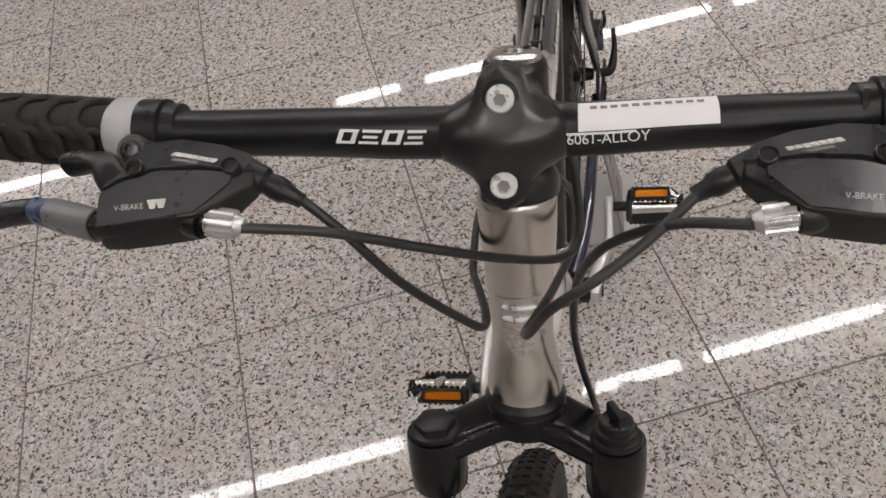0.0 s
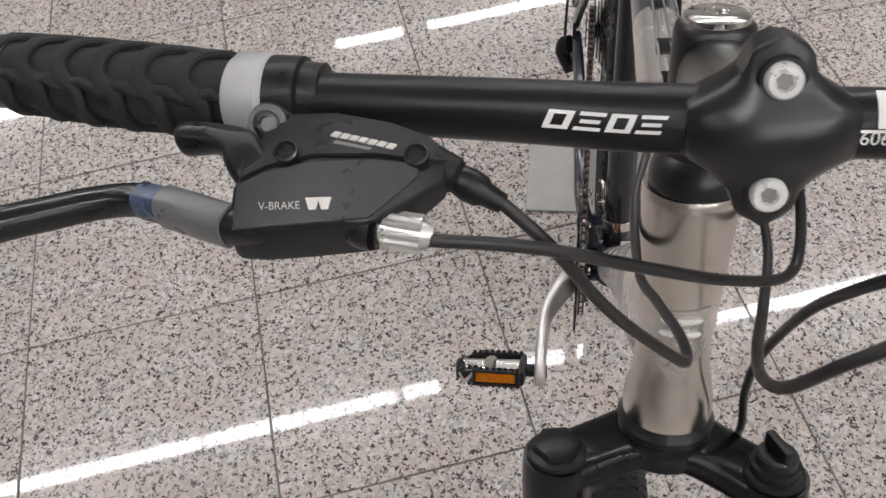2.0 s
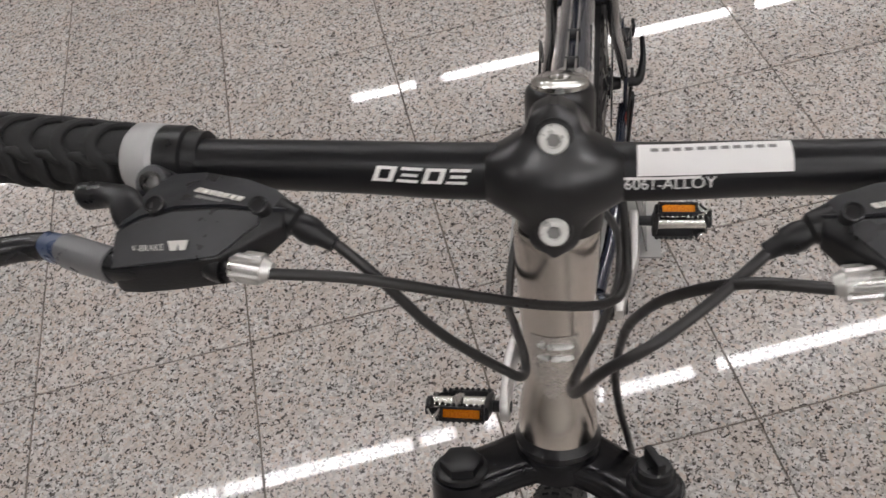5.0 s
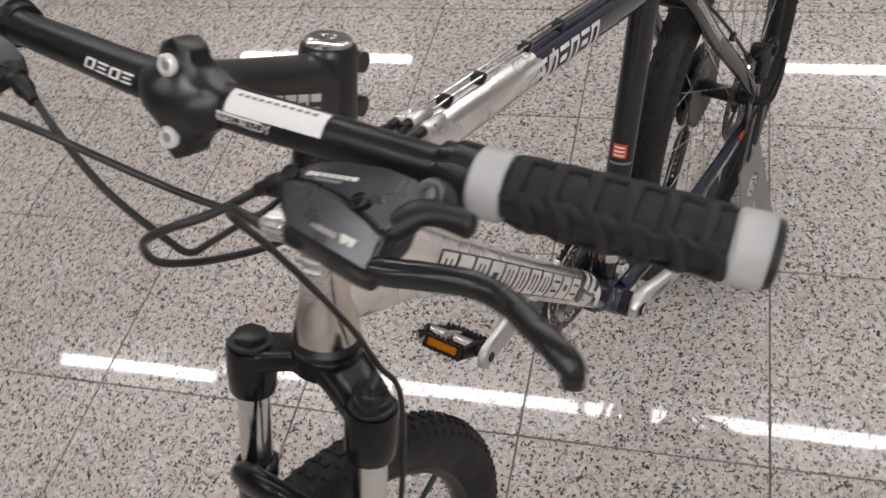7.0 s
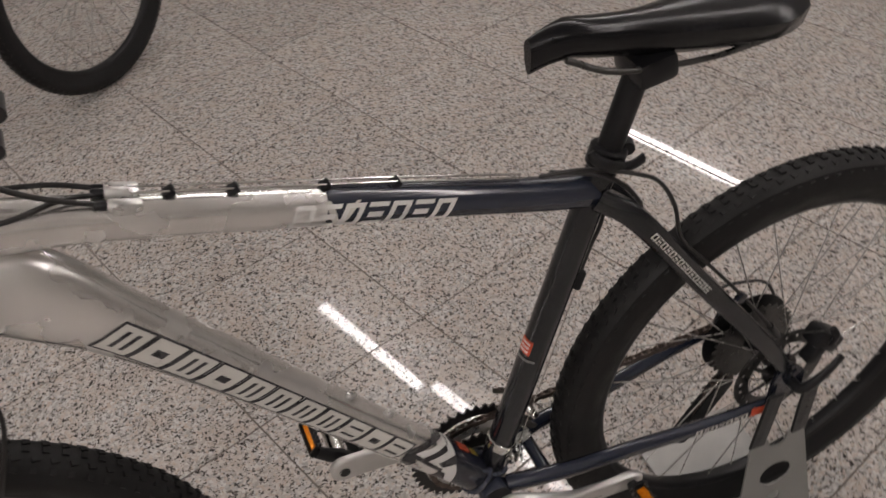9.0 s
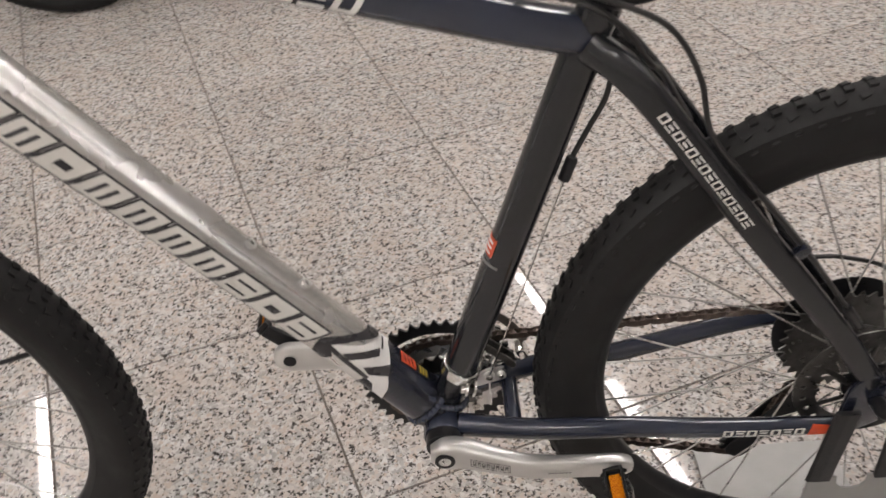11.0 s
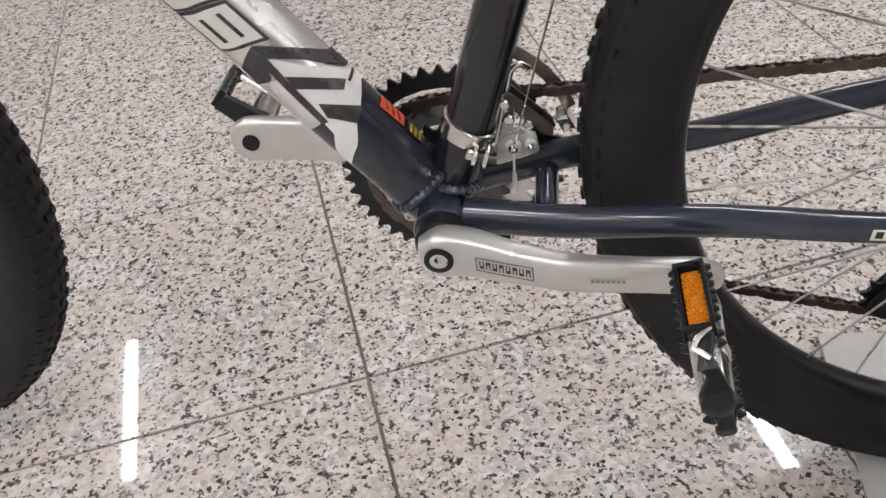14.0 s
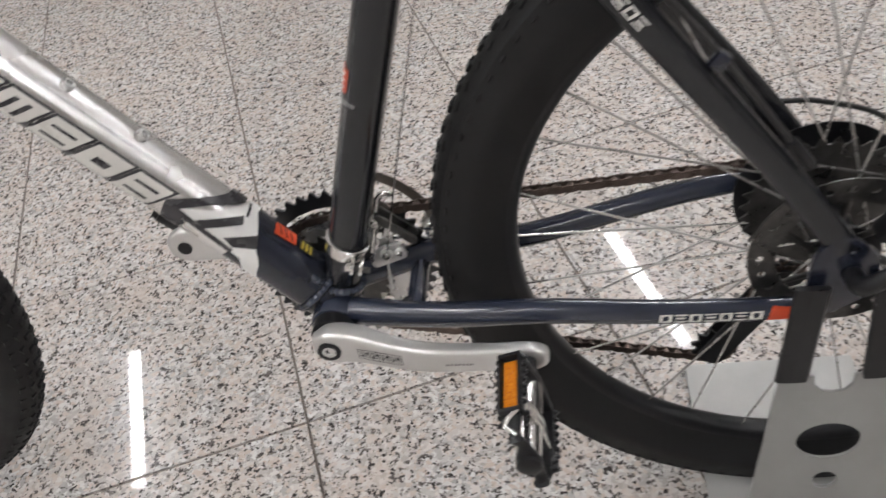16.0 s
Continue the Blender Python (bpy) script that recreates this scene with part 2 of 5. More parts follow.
            out.append(0.5 * (2 * b + (c - a) * t + (2 * a - 5 * b + 4 * c - d) * t * t + (3 * b - 3 * c + d - a) * t ** 3))
    out.append(p[-2])
    return out


def frames(pts, side=(0, 1, 0)):
    """At each point: along, side, up."""
    out = []
    for i, q in enumerate(pts):
        a = Vector(pts[max(0, i - 1)])
        b = Vector(pts[min(len(pts) - 1, i + 1)])
        t = (b - a).normalized()
        s = Vector(side) - t * t.dot(Vector(side))
        if s.length < 0.2:
            s = Vector((1, 0, 0)) - t * t.x
        s.normalize()
        out.append((Vector(q), t, s, t.cross(s)))
    return out


def sweep(bm, pts, radii, n=16, caps=True, side=(0, 1, 0), power=2.0, loop=False):
    """A tube along pts. radii: one number, or one (r) or (across, up) for each point. power over 2 squares the section."""
    fr = frames(pts, side)
    if loop:
        m = len(pts)
        fr = []
        for i, q in enumerate(pts):
            t = (Vector(pts[(i + 1) % m]) - Vector(pts[i - 1])).normalized()
            s = (Vector(side) - t * t.dot(Vector(side))).normalized()
            fr.append((Vector(q), t, s, t.cross(s)))
    rings = []
    for i, (q, t, s, u) in enumerate(fr):
        r = radii if isinstance(radii, (int, float)) else radii[i]
        ra, rb = (r, r) if isinstance(r, (int, float, np.floating)) else r
        ring = []
        for k in range(n):
            an = 2 * math.pi * k / n
            c, d = math.cos(an), math.sin(an)
            c = math.copysign(abs(c) ** (2 / power), c)
            d = math.copysign(abs(d) ** (2 / power), d)
            ring.append(bm.verts.new(q + s * (ra * c) + u * (rb * d)))
        rings.append(ring)
    m = len(rings)
    for i in range(m if loop else m - 1):
        a, b = rings[i], rings[(i + 1) % m]
        for k in range(n):
            bm.faces.new((a[k], a[(k + 1) % n], b[(k + 1) % n], b[k]))
    if caps and not loop:
        bm.faces.new(rings[0][::-1])
        bm.faces.new(rings[-1])
    return bm


def tube(pts, radii, n=16, **kw):
    return sweep(bmesh.new(), pts, radii, n, **kw)


def soft_tube(pts, radii, steps=6, n=16, **kw):
    """A tube along a soft curve; the radii go along with it."""
    rr = [(r, r) if isinstance(r, (int, float)) else r for r in (radii if isinstance(radii, list) else [radii] * len(pts))]
    pr = smooth_path([(*p, *r) for p, r in zip(pts, rr)], steps)
    return tube([q[:3] for q in pr], [tuple(q[3:]) for q in pr], n, **kw)


def lathe(bm, profile, centre, axis, n=32, closed=False):
    """Turns (along, radius) pairs round an axis through centre."""
    ax = Vector(axis).normalized()
    s = ax.orthogonal().normalized()
    u = ax.cross(s)
    rings = []
    for h, r in profile:
        if r < 1e-6:
            rings.append([bm.verts.new(Vector(centre) + ax * h)])
        else:
            rings.append([bm.verts.new(Vector(centre) + ax * h + (s * math.cos(2 * math.pi * k / n) + u * math.sin(2 * math.pi * k / n)) * r) for k in range(n)])
    pairs = list(zip(rings, rings[1:])) + ([(rings[-1], rings[0])] if closed else [])
    for a, b in pairs:
        for k in range(n):
            j = (k + 1) % n
            if len(a) == 1 and len(b) > 1:
                bm.faces.new((a[0], b[j], b[k]))
            elif len(b) == 1 and len(a) > 1:
                bm.faces.new((a[k], a[j], b[0]))
            elif len(a) > 1:
                bm.faces.new((a[k], a[j], b[j], b[k]))
    if not closed:
        for ring, flip in ((rings[0], True), (rings[-1], False)):
            if len(ring) > 1:
                bm.faces.new(ring[::-1] if flip else ring)
    return bm


def turned(profile, centre, axis, n=32, closed=False):
    return lathe(bmesh.new(), profile, centre, axis, n, closed)


def box(bm, size, m, bevel=0.0, seg=2):
    r = bmesh.ops.create_cube(bm, size=1.0, matrix=m @ Matrix.Diagonal((*size, 1)))
    if bevel:
        es = list({e for v in r["verts"] for e in v.link_edges})
        bmesh.ops.bevel(bm, geom=es, offset=bevel, segments=seg, profile=0.6, affect="EDGES")
    return bm


def basis(o, a, b, c):
    """The pose whose axes are a, b, c at o."""
    m = Matrix.Identity(4)
    for i, v in enumerate((a, b, c)):
        m.col[i][:3] = Vector(v)
    m.translation = Vector(o)
    return m


def slab(bm, outline, lo, hi, m, bevel=0.0, seg=2, holes=()):
    """A flat outline given thickness from lo to hi along the pose's third axis, with holes through it."""
    loops = [list(outline)] + [list(h) for h in holes]
    sheet = bmesh.new()
    for lp in loops:
        vs = [sheet.verts.new((x, y, 0)) for x, y in lp]
        for i in range(len(vs)):
            sheet.edges.new((vs[i], vs[(i + 1) % len(vs)]))
    bmesh.ops.triangle_fill(sheet, use_beauty=True, edges=list(sheet.edges))
    sheet.verts.ensure_lookup_table()
    tri = [[v.index for v in f.verts] for f in sheet.faces]
    xy = [(v.co.x, v.co.y) for v in sheet.verts]
    sheet.free()
    if len(loops) == 1:
        tri = [list(range(len(xy)))]
    top = [bm.verts.new(m @ V(x, y, hi)) for x, y in xy]
    bot = [bm.verts.new(m @ V(x, y, lo)) for x, y in xy]
    made = []
    for t in tri:
        made.append(bm.faces.new([top[i] for i in t]))
        made.append(bm.faces.new([bot[i] for i in t][::-1]))
    k = 0
    rim = []
    for lp in loops:
        n = len(lp)
        for i in range(n):
            a, b = k + i, k + (i + 1) % n
            made.append(bm.faces.new((top[a], bot[a], bot[b], top[b])))
            rim.append(bm.edges.get((top[a], top[b])))
            rim.append(bm.edges.get((bot[a], bot[b])))
        k += n
    if bevel:
        bmesh.ops.bevel(bm, geom=[e for e in rim if e], offset=bevel, segments=seg, profile=0.6, affect="EDGES")
    return bm


def ring_of(cx, cy, rx, ry=None, n=20, start=0.0):
    ry = ry or rx
    return [(cx + rx * math.cos(start + 2 * math.pi * k / n), cy + ry * math.sin(start + 2 * math.pi * k / n)) for k in range(n)]


def rounded(outline, r, n=4):
    """Corners of an outline rounded off."""
    out = []
    m = len(outline)
    for i in range(m):
        p, a, b = V(*outline[i]), V(*outline[i - 1]), V(*outline[(i + 1) % m])
        d = min(r, (a - p).length * 0.45, (b - p).length * 0.45)
        s, e = p + (a - p).normalized() * d, p + (b - p).normalized() * d
        for k in range(n + 1):
            t = k / n
            q = s * (1 - t) ** 2 + p * (2 * t * (1 - t)) + e * t * t
            out.append((q.x, q.y))
    return out


class Skin:
    """Lays flat shapes on a tube: s along it in metres, w round it in metres from a chosen side."""

    def __init__(self, pts, radii, side=(0, 1, 0), facing=0.0, lift=0.0006, power=2.0):
        self.fr = frames(pts, side)
        self.r = [(r, r) if isinstance(r, (int, float)) else tuple(r) for r in (radii if isinstance(radii, list) else [radii] * len(pts))]
        self.d = [0.0]
        for a, b in zip(pts, pts[1:]):
            self.d.append(self.d[-1] + (Vector(b) - Vector(a)).length)
        self.facing, self.lift, self.power = facing, lift, power

    def at(self, s, w, lift=0.0):
        i = 0
        while i < len(self.d) - 2 and self.d[i + 1] < s:
            i += 1
        t = (s - self.d[i]) / (self.d[i + 1] - self.d[i])
        (p, _, a, u), (p2, _, a2, u2) = self.fr[i], self.fr[i + 1]
        ra = self.r[i][0] * (1 - t) + self.r[i + 1][0] * t
        rb = self.r[i][1] * (1 - t) + self.r[i + 1][1] * t
        an = self.facing + w / ((ra + rb) / 2)
        e = self.lift + lift
        c, d = math.cos(an), math.sin(an)
        c = math.copysign(abs(c) ** (2 / self.power), c)
        d = math.copysign(abs(d) ** (2 / self.power), d)
        return p.lerp(p2, t) + a.lerp(a2, t) * ((ra + e) * c) + u.lerp(u2, t) * ((rb + e) * d)

    def lay(self, bm, shape, lift=0.0, step=0.004):
        """shape: a convex or plain outline of (s, w); cut fine enough to bend round the tube."""
        flat = bmesh.new()
        f = flat.faces.new([flat.verts.new((x, y, 0)) for x, y in shape])
        ws = [q[1] for q in shape]
        ss = [q[0] for q in shape]
        y = min(ws) + step
        while y < max(ws):
            bmesh.ops.bisect_plane(flat, geom=list(flat.verts) + list(flat.edges) + list(flat.faces), plane_co=(0, y, 0), plane_no=(0, 1, 0))
            y += step
        x = min(ss) + 0.02
        while x < max(ss):
            bmesh.ops.bisect_plane(flat, geom=list(flat.verts) + list(flat.edges) + list(flat.faces), plane_co=(x, 0, 0), plane_no=(1, 0, 0))
            x += 0.02
        got = {v: bm.verts.new(self.at(v.co.x, v.co.y, lift)) for v in flat.verts}
        for g in flat.faces:
            bm.faces.new([got[v] for v in g.verts])
        flat.free()
        return bm


def block_word(skin, parent, material, s0, s1, w0, w1, n, slant=0.35, rim=None, name="wordmark", seed=1):
    """A maker's word as a row of plain slanted blocks with slits, in its colours and size; no letters."""
    rnd = random.Random(seed)
    step = (s1 - s0) / n
    sg = 1 if step > 0 else -1
    h = w1 - w0
    for i in range(n):
        a, b = s0 + step * (i + 0.06), s0 + step * (i + 0.90)
        k = slant * abs(h) * sg

        def quad(a, b, v0, v1):
            return [(a + k * v0, w0 + h * v0), (b + k * v0, w0 + h * v0), (b + k * v1, w0 + h * v1), (a + k * v1, w0 + h * v1)]
        if rim:
            g = abs(step) * 0.07 * sg
            part(name + "_edge", skin.lay(bmesh.new(), quad(a - g, b + g, -0.09, 1.09), 0.0), rim, parent)
        if not rim:
            # by turns a hollow frame and three short bars
            bm = bmesh.new()
            bars = [(0.0, 1.0, 0.0, 0.2), (0.0, 1.0, 0.8, 1.0)] + ([(0.12, 0.88, 0.4, 0.6)] if i % 2 else [(0.0, 0.26, 0.2, 0.8), (0.74, 1.0, 0.2, 0.8)])
            for p, q, v0, v1 in bars:
                skin.lay(bm, quad(a + (b - a) * p, a + (b - a) * q, v0, v1), 0.0004)
            part(name + "_shape", bm, material, parent)
            continue
        part(name + "_block", skin.lay(bmesh.new(), quad(a, b, 0, 1), 0.0004), material, parent)
        # thin dark slots
        for p, q, v0, v1 in (((0.16, 0.84, 0.28, 0.38), (0.16, 0.84, 0.62, 0.72)), ((0.30, 0.72, 0.40, 0.60),), ((0.26, 0.40, 0.20, 0.80), (0.60, 0.74, 0.20, 0.80)))[rnd.randrange(3)]:
            part(name + "_slit", skin.lay(bmesh.new(), quad(a + (b - a) * p, a + (b - a) * q, v0, v1), 0.0007), rim, parent)


# ---- the room: floor bed, walls, ceiling, lamps (floor slabs come last) ----
def grid_pose(i, j, z=0.0):
    """The corner of the floor's slab grid: i along the rows, j across them."""
    p = TILE0 + ROW * (i * TILE) + ACROSS * (j * TILE)
    return basis((p.x, p.y, z), ROW, -ACROSS, (0, 0, 1))


TILE = 0.40
TILE0 = V(0.125, -0.095, 0.0)
LO, HI = (-9.5, -8.5), (7.0, 6.5)

bm = bmesh.new()
box(bm, (HI[0] - LO[0], HI[1] - LO[1], 0.1), pose((LO[0] + HI[0]) / 2, (LO[1] + HI[1]) / 2, -0.0525))
floor = tagged(new("floor", finish(bm, "floor", GROUT, False)), "polished speckled granite slabs with dark grout joints", "floor", kind="structure")

bm = bmesh.new()
box(bm, (HI[0] - LO[0], HI[1] - LO[1], 0.12), pose((LO[0] + HI[0]) / 2, (LO[1] + HI[1]) / 2, ROOM_H + 0.06))
tagged(new("ceiling", finish(bm, "ceiling", CEIL_PAINT, False)), "plain white shop ceiling with rows of tube lamps", "ceiling", kind="structure")
for nm, cx, cy, sx, sy in (("wall_west", LO[0] - 0.1, (LO[1] + HI[1]) / 2, 0.2, HI[1] - LO[1]), ("wall_east", HI[0] + 0.1, (LO[1] + HI[1]) / 2, 0.2, HI[1] - LO[1]),
                           ("wall_south", (LO[0] + HI[0]) / 2, LO[1] - 0.1, HI[0] - LO[0] + 0.4, 0.2), ("wall_north", (LO[0] + HI[0]) / 2, HI[1] + 0.1, HI[0] - LO[0] + 0.4, 0.2)):
    bm = bmesh.new()
    box(bm, (sx, sy, ROOM_H + 0.2), pose(cx, cy, ROOM_H / 2))
    tagged(new(nm, finish(bm, nm, WALL_PAINT, False)), "plain off-white painted wall", "wall", kind="structure")


def ceiling_lamp(off, s0, s1):
    """A slim batten lamp; off across the rows, from s0 to s1 along them."""
    mid = ACROSS * off + ROW * ((s0 + s1) / 2)
    ln = s1 - s0
    m = basis((mid.x, mid.y, ROOM_H), ROW, -ACROSS, (0, 0, 1))
    lamp = thing("ceiling_lamp", "slim white tube lamp batten under the ceiling, mirrored in the floor or added for light", "lamp", "ceiling lamps")
    lamp.matrix_basis = m
    bm = bmesh.new()
    box(bm, (ln, 0.075, 0.03), pose(0, 0, -0.017), 0.004)
    part("housing", bm, LAMP_WHITE, lamp, smooth=False)
    bm = bmesh.new()
    box(bm, (ln - 0.03, 0.066, 0.03), pose(0, 0, -0.049), 0.01, 2)
    part("diffuser", bm, LAMP_GLOW, lamp, "glowing white diffuser")
    return lamp


for off, spans in ((-1.69, ((-3.57, -2.50),)),
                   (-1.77, ((-2.49, -1.42), (-1.41, -0.36), (-0.34, -0.12), (0.01, 0.13), (0.23, 1.22), (1.33, 2.40), (2.40, 3.46))),
                   (-4.72, ((-3.52, -2.04), (-0.26, 0.25), (0.43, 1.57), (1.58, 2.73), (2.9, 4.0))),
                   (1.37, ((-3.83, -2.76), (-1.6, -0.4), (0.3, 1.4), (2.2, 3.3))),
                   # rows 2.9 and 4.5 are unseen, added to light the bike from its front
                   (2.9, ((-0.6, 0.5), (0.8, 1.9), (2.2, 3.3), (3.6, 4.7))),
                   (4.5, ((-1.6, -0.5), (-0.2, 0.9), (1.2, 2.3), (2.6, 3.7)))):
    for s0, s1 in spans:
        ceiling_lamp(off, s0, s1)


# ---- the mountain bike: x ahead, y to its left, the bottom bracket over x = 0 ----
bike = thing("mountain_bike", "silver and midnight-blue hardtail mountain bike on a grey display stand", "bicycle")

BB = V(0.0, 0.0, 0.295)
REAR = V(-0.430, 0.0, 0.344)
FRONT = V(0.660, 0.0, 0.332)
WHEEL_R = 0.332
HEAD_TOP = V(0.4295, 0.0, 0.918)
UP = V(-0.369, 0.0, 0.929).normalized()      # the steering axis
FWD = V(UP.z, 0.0, -UP.x)
HEAD_LOW = HEAD_TOP - UP * 0.142
STEER = Matrix.Translation(HEAD_TOP) @ Matrix.Rotation(radians(-2.0), 4, UP) @ Matrix.Translation(-HEAD_TOP)


BAR_TURN = Matrix.Translation(HEAD_TOP + V(0, 0.003, 0)) @ Matrix.Rotation(radians(-0.5), 4, UP) @ Matrix.Translation(-HEAD_TOP)
STEM_TURN = Matrix.Translation(HEAD_TOP + V(0, 0.0024, 0)) @ Matrix.Rotation(radians(1.4), 4, UP) @ Matrix.Translation(-HEAD_TOP)   # the stem sits a little askew on the fork


def steered(ob, m=STEER):
    ob.matrix_basis = m
    return ob


# frame tubes
ht = turned([(-0.1325, 0.0245), (-0.1310, 0.0260), (-0.1255, 0.0263), (-0.1150, 0.0254), (-0.1050, 0.0236), (-0.0935, 0.0216), (-0.081, 0.0208), (-0.060, 0.0218), (-0.030, 0.0238), (0.0, 0.0254), (0.014, 0.0259), (0.018, 0.0259), (0.020, 0.0250)], HEAD_TOP, UP, 48)
head_tube = part("head_tube", ht, SILVER, bike, "brushed silver tapered head tube with a clear film patch")
front_of = math.pi / 2 if UP.cross(V(0, 1, 0)).x > 0 else -math.pi / 2
badge = Skin([HEAD_TOP - UP * h for h in (0.105, 0.10, 0.085, 0.07, 0.045, 0.035)], [0.0223, 0.0216, 0.0208, 0.0214, 0.0228, 0.0234], facing=front_of, lift=0.0003)
part("clear_film", badge.lay(bmesh.new(), [(0.008, -0.004), (0.034, -0.019), (0.058, -0.018), (0.060, 0.016), (0.030, 0.019)]), FILM, head_tube, "wrinkled clear film patch")
for s in (0.043, 0.052):
    ridge = [tuple(badge.at(s, -0.011 + 0.0022 * k, 0.0006)) for k in range(11)]
    part("embossed_bar", tube(ridge, [(0.0008, 0.0008)] + [(0.0018, 0.0018)] * 9 + [(0.0008, 0.0008)], 10), ZINC, head_tube, "bright embossed bar")

TT = smooth_path([(0.428, 0, 0.892, 0.022, 0.024), (0.35, 0, 0.874, 0.019, 0.021), (0.20, 0, 0.831, 0.0185, 0.0195), (0.05, 0, 0.787, 0.018, 0.0185), (-0.08, 0, 0.747, 0.018, 0.018), (-0.142, 0, 0.731, 0.018, 0.018)], 6)
TTp, TTr = [tuple(q[:3]) for q in TT], [tuple(q[3:]) for q in TT]
CUT = 15
top_tube = part("top_tube", tube(TTp[:CUT], TTr[:CUT], 24, power=2.3), SILVER_TUBE, bike, "silver top tube turning midnight blue toward the saddle")
part("painted_length", tube(TTp[CUT - 1:], TTr[CUT - 1:], 24, power=2.3), NAVY, top_tube, "glossy midnight-blue length of the tube")
tt_skin = Skin(TTp, TTr, facing=0.0, power=2.3)
bm = bmesh.new()
tt_skin.lay(bm, [(0.285, -0.013), (0.292, -0.013), (0.305, 0.013), (0.298, 0.013)])
tt_skin.lay(bm, [(0.300, 0.006), (0.318, -0.013), (0.322, -0.013), (0.306, 0.010)])
part("pale_dart", bm, SILVER_INK, top_tube)
block_word(tt_skin, top_tube, WHITE_INK, 0.250, 0.415, 0.012, -0.010, 7, slant=0.4, name="model_word", seed=3)

DT = smooth_path([(0.458, 0, 0.843, 0.020, 0.040), (0.410, 0, 0.811, 0.0262, 0.0455), (0.350, 0, 0.7465, 0.026, 0.0330), (0.2372, 0, 0.6051, 0.0264, 0.0263), (0.1168, 0, 0.4494, 0.0258, 0.0244), (0.0518, 0, 0.3644, 0.0258, 0.0240), (0.004, 0, 0.299, 0.0255, 0.0225)], 6)
DTp, DTr = [tuple(q[:3]) for q in DT], [tuple(q[3:]) for q in DT]
DCUT = 29
down_tube = part("down_tube", tube(DTp[:DCUT], DTr[:DCUT], 32, power=2.4), SILVER_TUBE, bike, "satin silver down tube with a dark-edged maker's word")
part("painted_length", tube(DTp[DCUT - 1:], DTr[DCUT - 1:], 32, power=2.4), NAVY_MATT, down_tube, "charcoal lower length beside the cranks")
dt_skin = Skin(DTp, DTr, facing=0.0, power=2.4)
dt_len = dt_skin.d[-1]
DS = dt_len - 0.6953              # the marks are set out from the lower end
block_word(dt_skin, down_tube, SILVER_INK, DS + 0.098, DS + 0.507, 0.012, -0.013, 11, slant=0.55, rim=SHADOW_INK, name="maker_word", seed=5)
# a folded white ribbon edged with dark bands, running into the charcoal length


def dt_mark(name, outline, material, lift):
    part(name, dt_skin.lay(bmesh.new(), [(DS + a, b) for a, b in outline], lift), material, down_tube)


dt_mark("white_ribbon", [(0.527, -0.004), (0.552, -0.020), (0.574, -0.041), (0.578, -0.055), (0.590, -0.055), (0.587, -0.042), (0.593, -0.027), (0.601, -0.011), (0.613, 0.000), (0.622, 0.016), (0.606, 0.014), (0.5956, 0.003), (0.585, 0.002), (0.550, 0.000)], WHITE_INK, 0.0002)
dt_mark("dark_band", [(0.5150, -0.003), (0.5330, -0.020), (0.5560, -0.041), (0.560, -0.055), (0.575, -0.055), (0.5730, -0.042), (0.5476, -0.023), (0.5280, -0.004)], SHADOW_INK, 0.0006)
dt_mark("dark_band", [(0.5150, -0.0034), (0.5286, -0.0038), (0.5400, 0.004), (0.536, 0.016), (0.521, 0.013)], SHADOW_INK, 0.0005)
dt_mark("dark_band", [(0.5282, -0.0042), (0.5526, -0.0018), (0.5860, -0.0002), (0.5850, 0.0032), (0.5500, 0.0015), (0.5300, 0.0002)], SHADOW_INK, 0.0007)
dt_mark("dark_band", [(0.5440, -0.0030), (0.5760, -0.032), (0.5790, -0.024), (0.5546, -0.0014)], SHADOW_INK, 0.0006)
dt_mark("dark_band", [(0.5720, -0.0040), (0.5950, -0.024), (0.6005, -0.012), (0.5836, -0.0014)], SHADOW_INK, 0.0006)
dt_mark("dark_edge", [(0.577, -0.046), (0.5795, -0.046), (0.580, -0.033), (0.5775, -0.032)], SHADOW_INK, 0.0008)
dt_mark("orange_sticker", [(0.606, -0.046), (0.607, -0.035), (0.630, -0.037), (0.629, -0.048)], RED_INK, 0.0003)
for k in range(3):
    dt_mark("sticker_stroke", [(0.609 + 0.006 * k, -0.0440), (0.613 + 0.006 * k, -0.0375), (0.6145 + 0.006 * k, -0.0378), (0.6105 + 0.006 * k, -0.0443)], SHADOW_INK, 0.0006)
dt_mark("sticker_back", [(0.632, -0.046), (0.633, -0.036), (0.650, -0.037), (0.649, -0.047)], BLACK_INK, 0.0003)
for k in range(3):
    dt_mark("yellow_stroke", [(0.635 + k * 0.0045, -0.0445), (0.6355 + k * 0.0045, -0.0375), (0.638 + k * 0.0045, -0.0375), (0.6375 + k * 0.0045, -0.0445)], YELLOW_INK, 0.0006)
# bottle bosses and a ridge on top of the tube
DD = (V(*DTp[24]) - V(*DTp[18])).normalized()
DN = V(-DD.z, 0, DD.x) * -1
DN = DN if DN.z > 0 else -DN
for p in (V(0.160, 0, 0.546), V(0.119, 0, 0.493)):
    part("bottle_boss", turned([(-0.008, 0.0055), (0.0035, 0.0055), (0.0045, 0.0045), (0.0045, 0.0025), (0.002, 0.0025), (0.002, 0.0)], p, DN, 16), ALLOY, down_tube)

ST_TOP = V(-0.149, 0, 0.746)
CLAMP = ST_TOP + (ST_TOP - BB).normalized() * 0.026
seat_tube = part("seat_tube", tube([tuple(BB + (ST_TOP - BB) * t) for t in (0, 0.3, 0.6, 1.0, 1.05)], [0.0174, 0.0174, 0.0174, 0.0174, 0.0174], 28), SEAT_BLACK, bike, "charcoal seat tube with a red badge")
